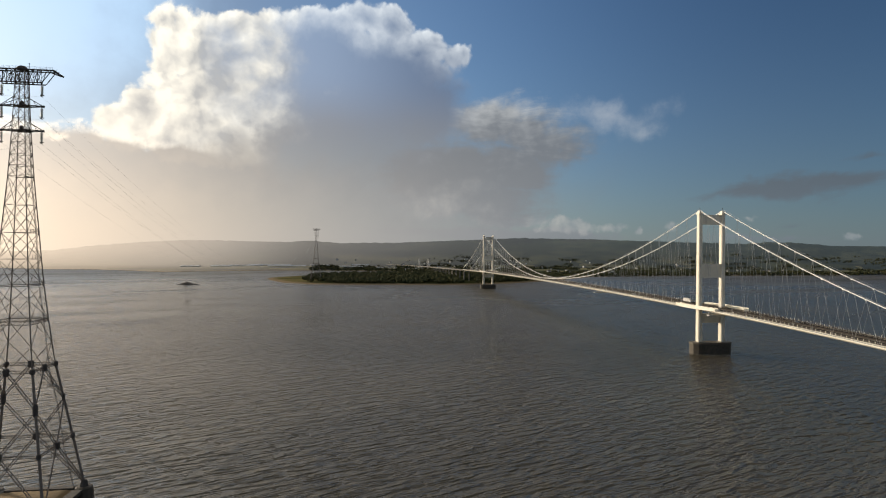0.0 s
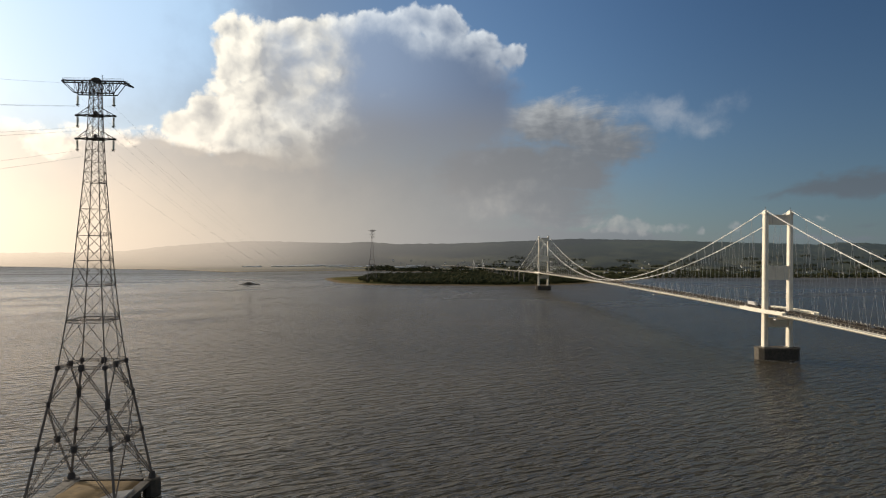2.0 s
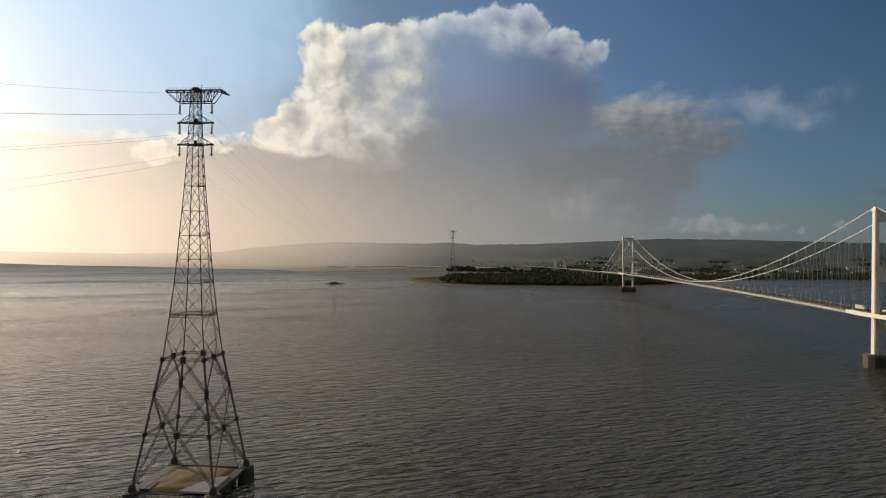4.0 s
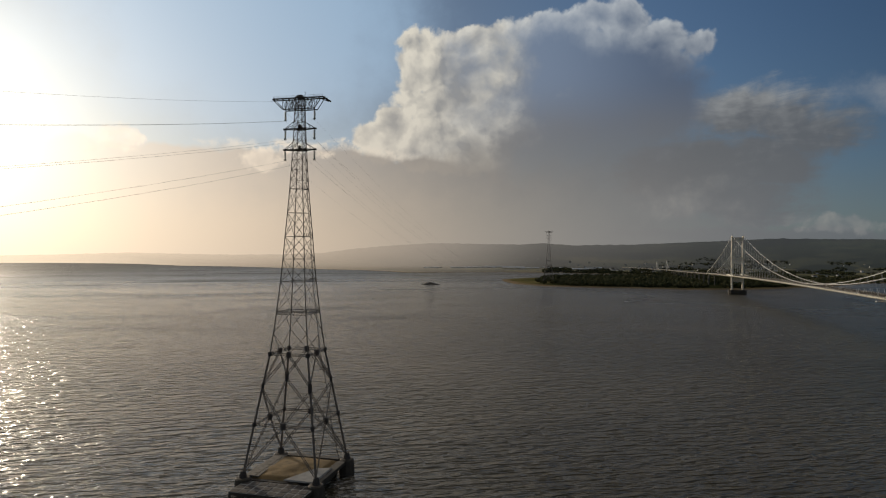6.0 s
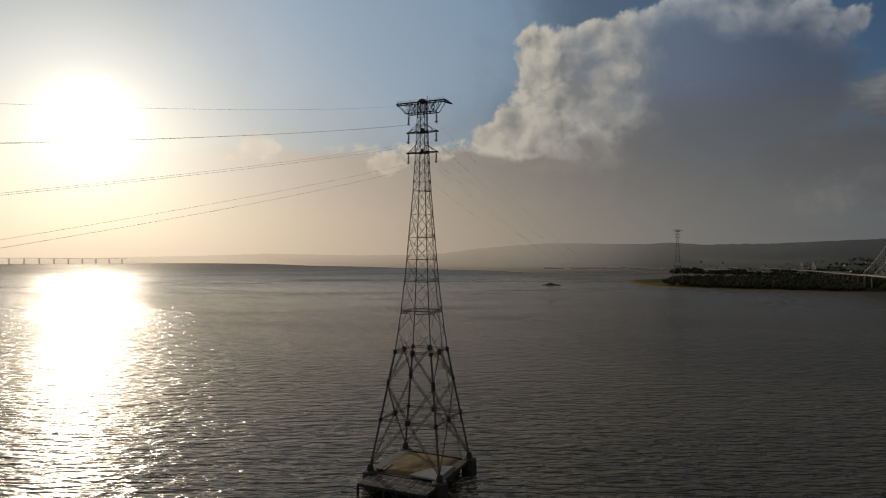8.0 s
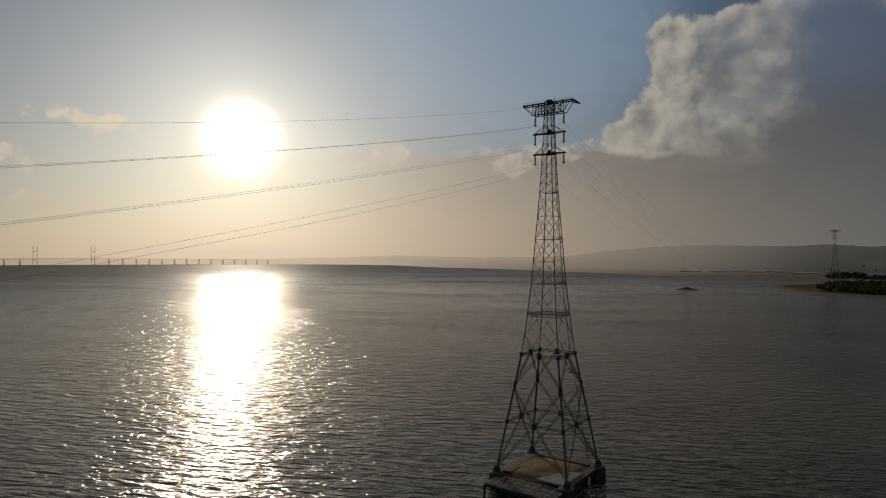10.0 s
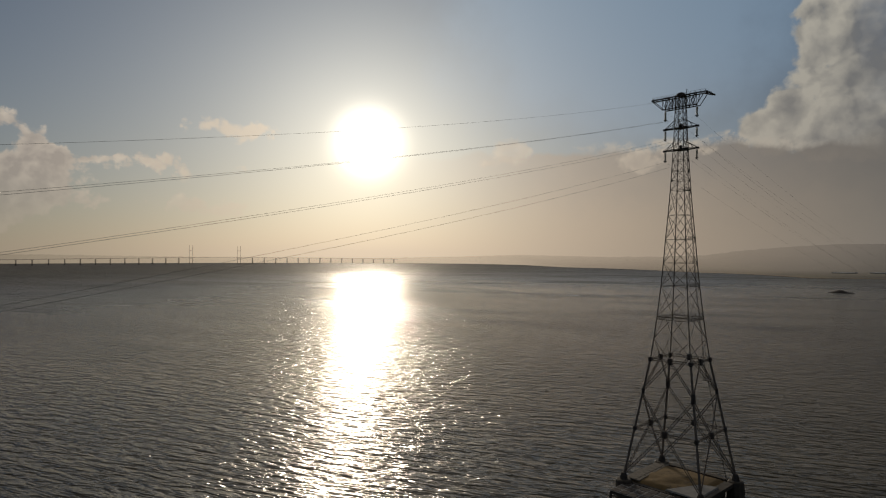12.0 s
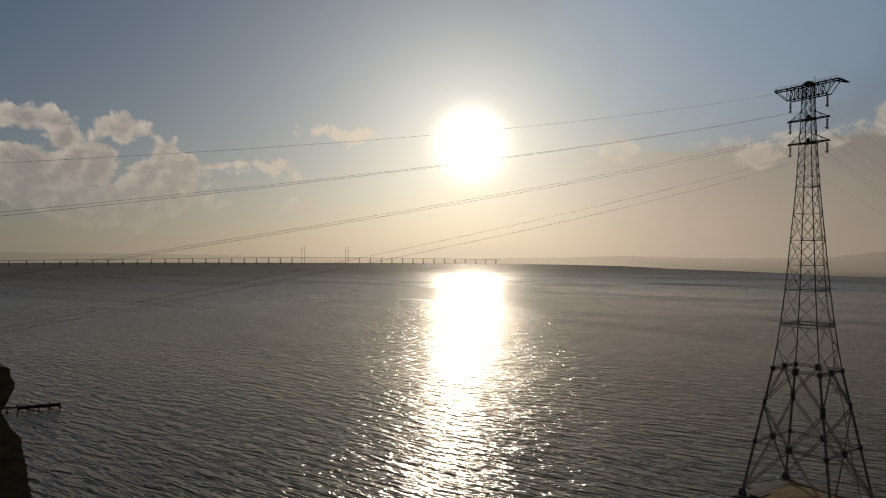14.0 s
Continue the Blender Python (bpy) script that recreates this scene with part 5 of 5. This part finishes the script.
# long pale sheds and glasshouses on the plain
for a, d, w in ((9.5, 3350, 150), (6.0, 3300, 190), (3.0, 3420, 120), (11.5, 3300, 90), (14, 3240, 80), (0.5, 3250, 140), (-0.5, 3500, 90), (7.5, 3480, 220)):
    x, y, _ = polar(a, d)
    z = far_height(a, d)
    t = thing("long_shed", "long low shed with a pale metal roof on the far plain", "shed", (x, y, z), "sheds on the plain")
    part("wall", Build().box(-w / 2, -39, -2, w / 2, 39, 2.6), FAR_RENDER, t)
    part("roof", Build().add([(-w / 2 - 1, -40, 2.5), (w / 2 + 1, -40, 2.5), (w / 2 + 1, 40, 2.5), (-w / 2 - 1, 40, 2.5), (-w / 2, 0, 4.0), (w / 2, 0, 4.0)],
                             [(0, 1, 5, 4), (2, 3, 4, 5), (0, 4, 3), (1, 2, 5), (3, 2, 1, 0)]), SHED_ROOF, t)

# ---- small things ----
jetty = thing("old_jetty", "dark tarred timber jetty reaching into the water", "jetty", (-772, -566, 0))
for k in range(8):
    for s in (-1, 1):
        part("pile", Build().bar((s * 1.6 + k * 0.9, k * 5.2, -3), (s * 1.6 + k * 0.9, k * 5.2, 2.8 + (0.9 if k % 3 == 0 else 0)), 0.28, sides=6), TIMBER, jetty)
for k in range(7):
    if k > 2:
        part("fender_beam", Build().beam((k * 0.9, k * 5.2, 1.2), ((k + 1) * 0.9, (k + 1) * 5.2, 1.2), 3.4, 0.6), TIMBER, jetty)
    part("cross_tie", Build().beam((k * 0.9 - 2.0, k * 5.2 + 0.4, 1.7), (k * 0.9 + 2.3, k * 5.2 + 1.2, 1.9 + 0.3 * (k % 2)), 0.3, 0.3), TIMBER, jetty)
    part("brace", Build().beam((k * 0.9 - 1.6, k * 5.2, 0.2), (k * 0.9 + 2.4, (k + 1) * 5.2, 2.3), 0.25, 0.25), TIMBER, jetty)
    part("plank_deck", Build().beam((k * 0.9, k * 5.2, 2.2), ((k + 1) * 0.9, (k + 1) * 5.2, 2.1), 3.0, 0.3), TIMBER, jetty)

def lorry(y, x, body_mat, label, length=11.0, height=3.9):
    z = deck_z(y) + 0.15
    t = thing("lorry", label, "lorry", (x, y, z))
    part("box_body", Build().box(-1.25, -length / 2 + 2.4, 1.0, 1.25, length / 2, height, 0.08), body_mat, t)
    part("cab", Build().loft([[(-1.2, -length / 2, 0.6), (1.2, -length / 2, 0.6), (1.2, -length / 2 + 2.2, 0.6), (-1.2, -length / 2 + 2.2, 0.6)],
                              [(-1.2, -length / 2, 1.7), (1.2, -length / 2, 1.7), (1.2, -length / 2 + 2.2, 1.7), (-1.2, -length / 2 + 2.2, 1.7)],
                              [(-1.1, -length / 2 + 0.5, 3.0), (1.1, -length / 2 + 0.5, 3.0), (1.1, -length / 2 + 2.2, 3.1), (-1.1, -length / 2 + 2.2, 3.1)]]), WHITE_PAINT, t)
    part("chassis", Build().box(-1.0, -length / 2 + 0.3, 0.5, 1.0, length / 2 - 0.2, 1.0), DARK_STEEL, t)
    for yy in (-length / 2 + 1.2, length / 2 - 2.6, length / 2 - 1.3):
        for s in (-1, 1):
            part("wheel", Build().bar((s * 0.85, yy, 0.5), (s * 1.2, yy, 0.5), 0.5, sides=12), RUBBER, t)
    return t


lorry(50, 5.5, WHITE_PAINT, "white box lorry on the bridge carriageway", 14.0, 4.2)


def car(y, x, paint, label):
    t = thing("car", label, "car", (x, y, deck_z(y) + 0.15), "cars on the bridge")
    part("body", Build().loft([[(-0.85, -2.1, 0.3), (0.85, -2.1, 0.3), (0.85, 2.1, 0.3), (-0.85, 2.1, 0.3)], [(-0.88, -2.1, 0.75), (0.88, -2.1, 0.75), (0.88, 2.1, 0.8), (-0.88, 2.1, 0.8)],
                               [(-0.8, -1.9, 0.92), (0.8, -1.9, 0.92), (0.8, 2.0, 0.95), (-0.8, 2.0, 0.95)]]), paint, t)
    part("cabin", Build().loft([[(-0.78, -1.0, 0.92), (0.78, -1.0, 0.92), (0.78, 1.8, 0.95), (-0.78, 1.8, 0.95)], [(-0.62, -0.4, 1.45), (0.62, -0.4, 1.45), (0.62, 1.4, 1.45), (-0.62, 1.4, 1.45)]]), GLASS_DARK, t)
    for yy in (-1.35, 1.35):
        for s in (-1, 1):
            part("wheel", Build().bar((s * 0.66, yy, 0.32), (s * 0.9, yy, 0.32), 0.32, sides=10), RUBBER, t)


for y, x, paint, label in ((150, -5.5, WHITE_PAINT, "white car on the bridge carriageway"), (235, 5.5, VAN_BLUE, "dark blue car on the bridge carriageway"), (330, -3.5, WHITE_PAINT, "white car on the bridge carriageway"),
                           (410, 5.5, WHITE_PAINT, "white car on the bridge carriageway"), (-110, 5.5, VAN_BLUE, "dark blue car on the bridge carriageway")):
    car(y, x, paint, label)
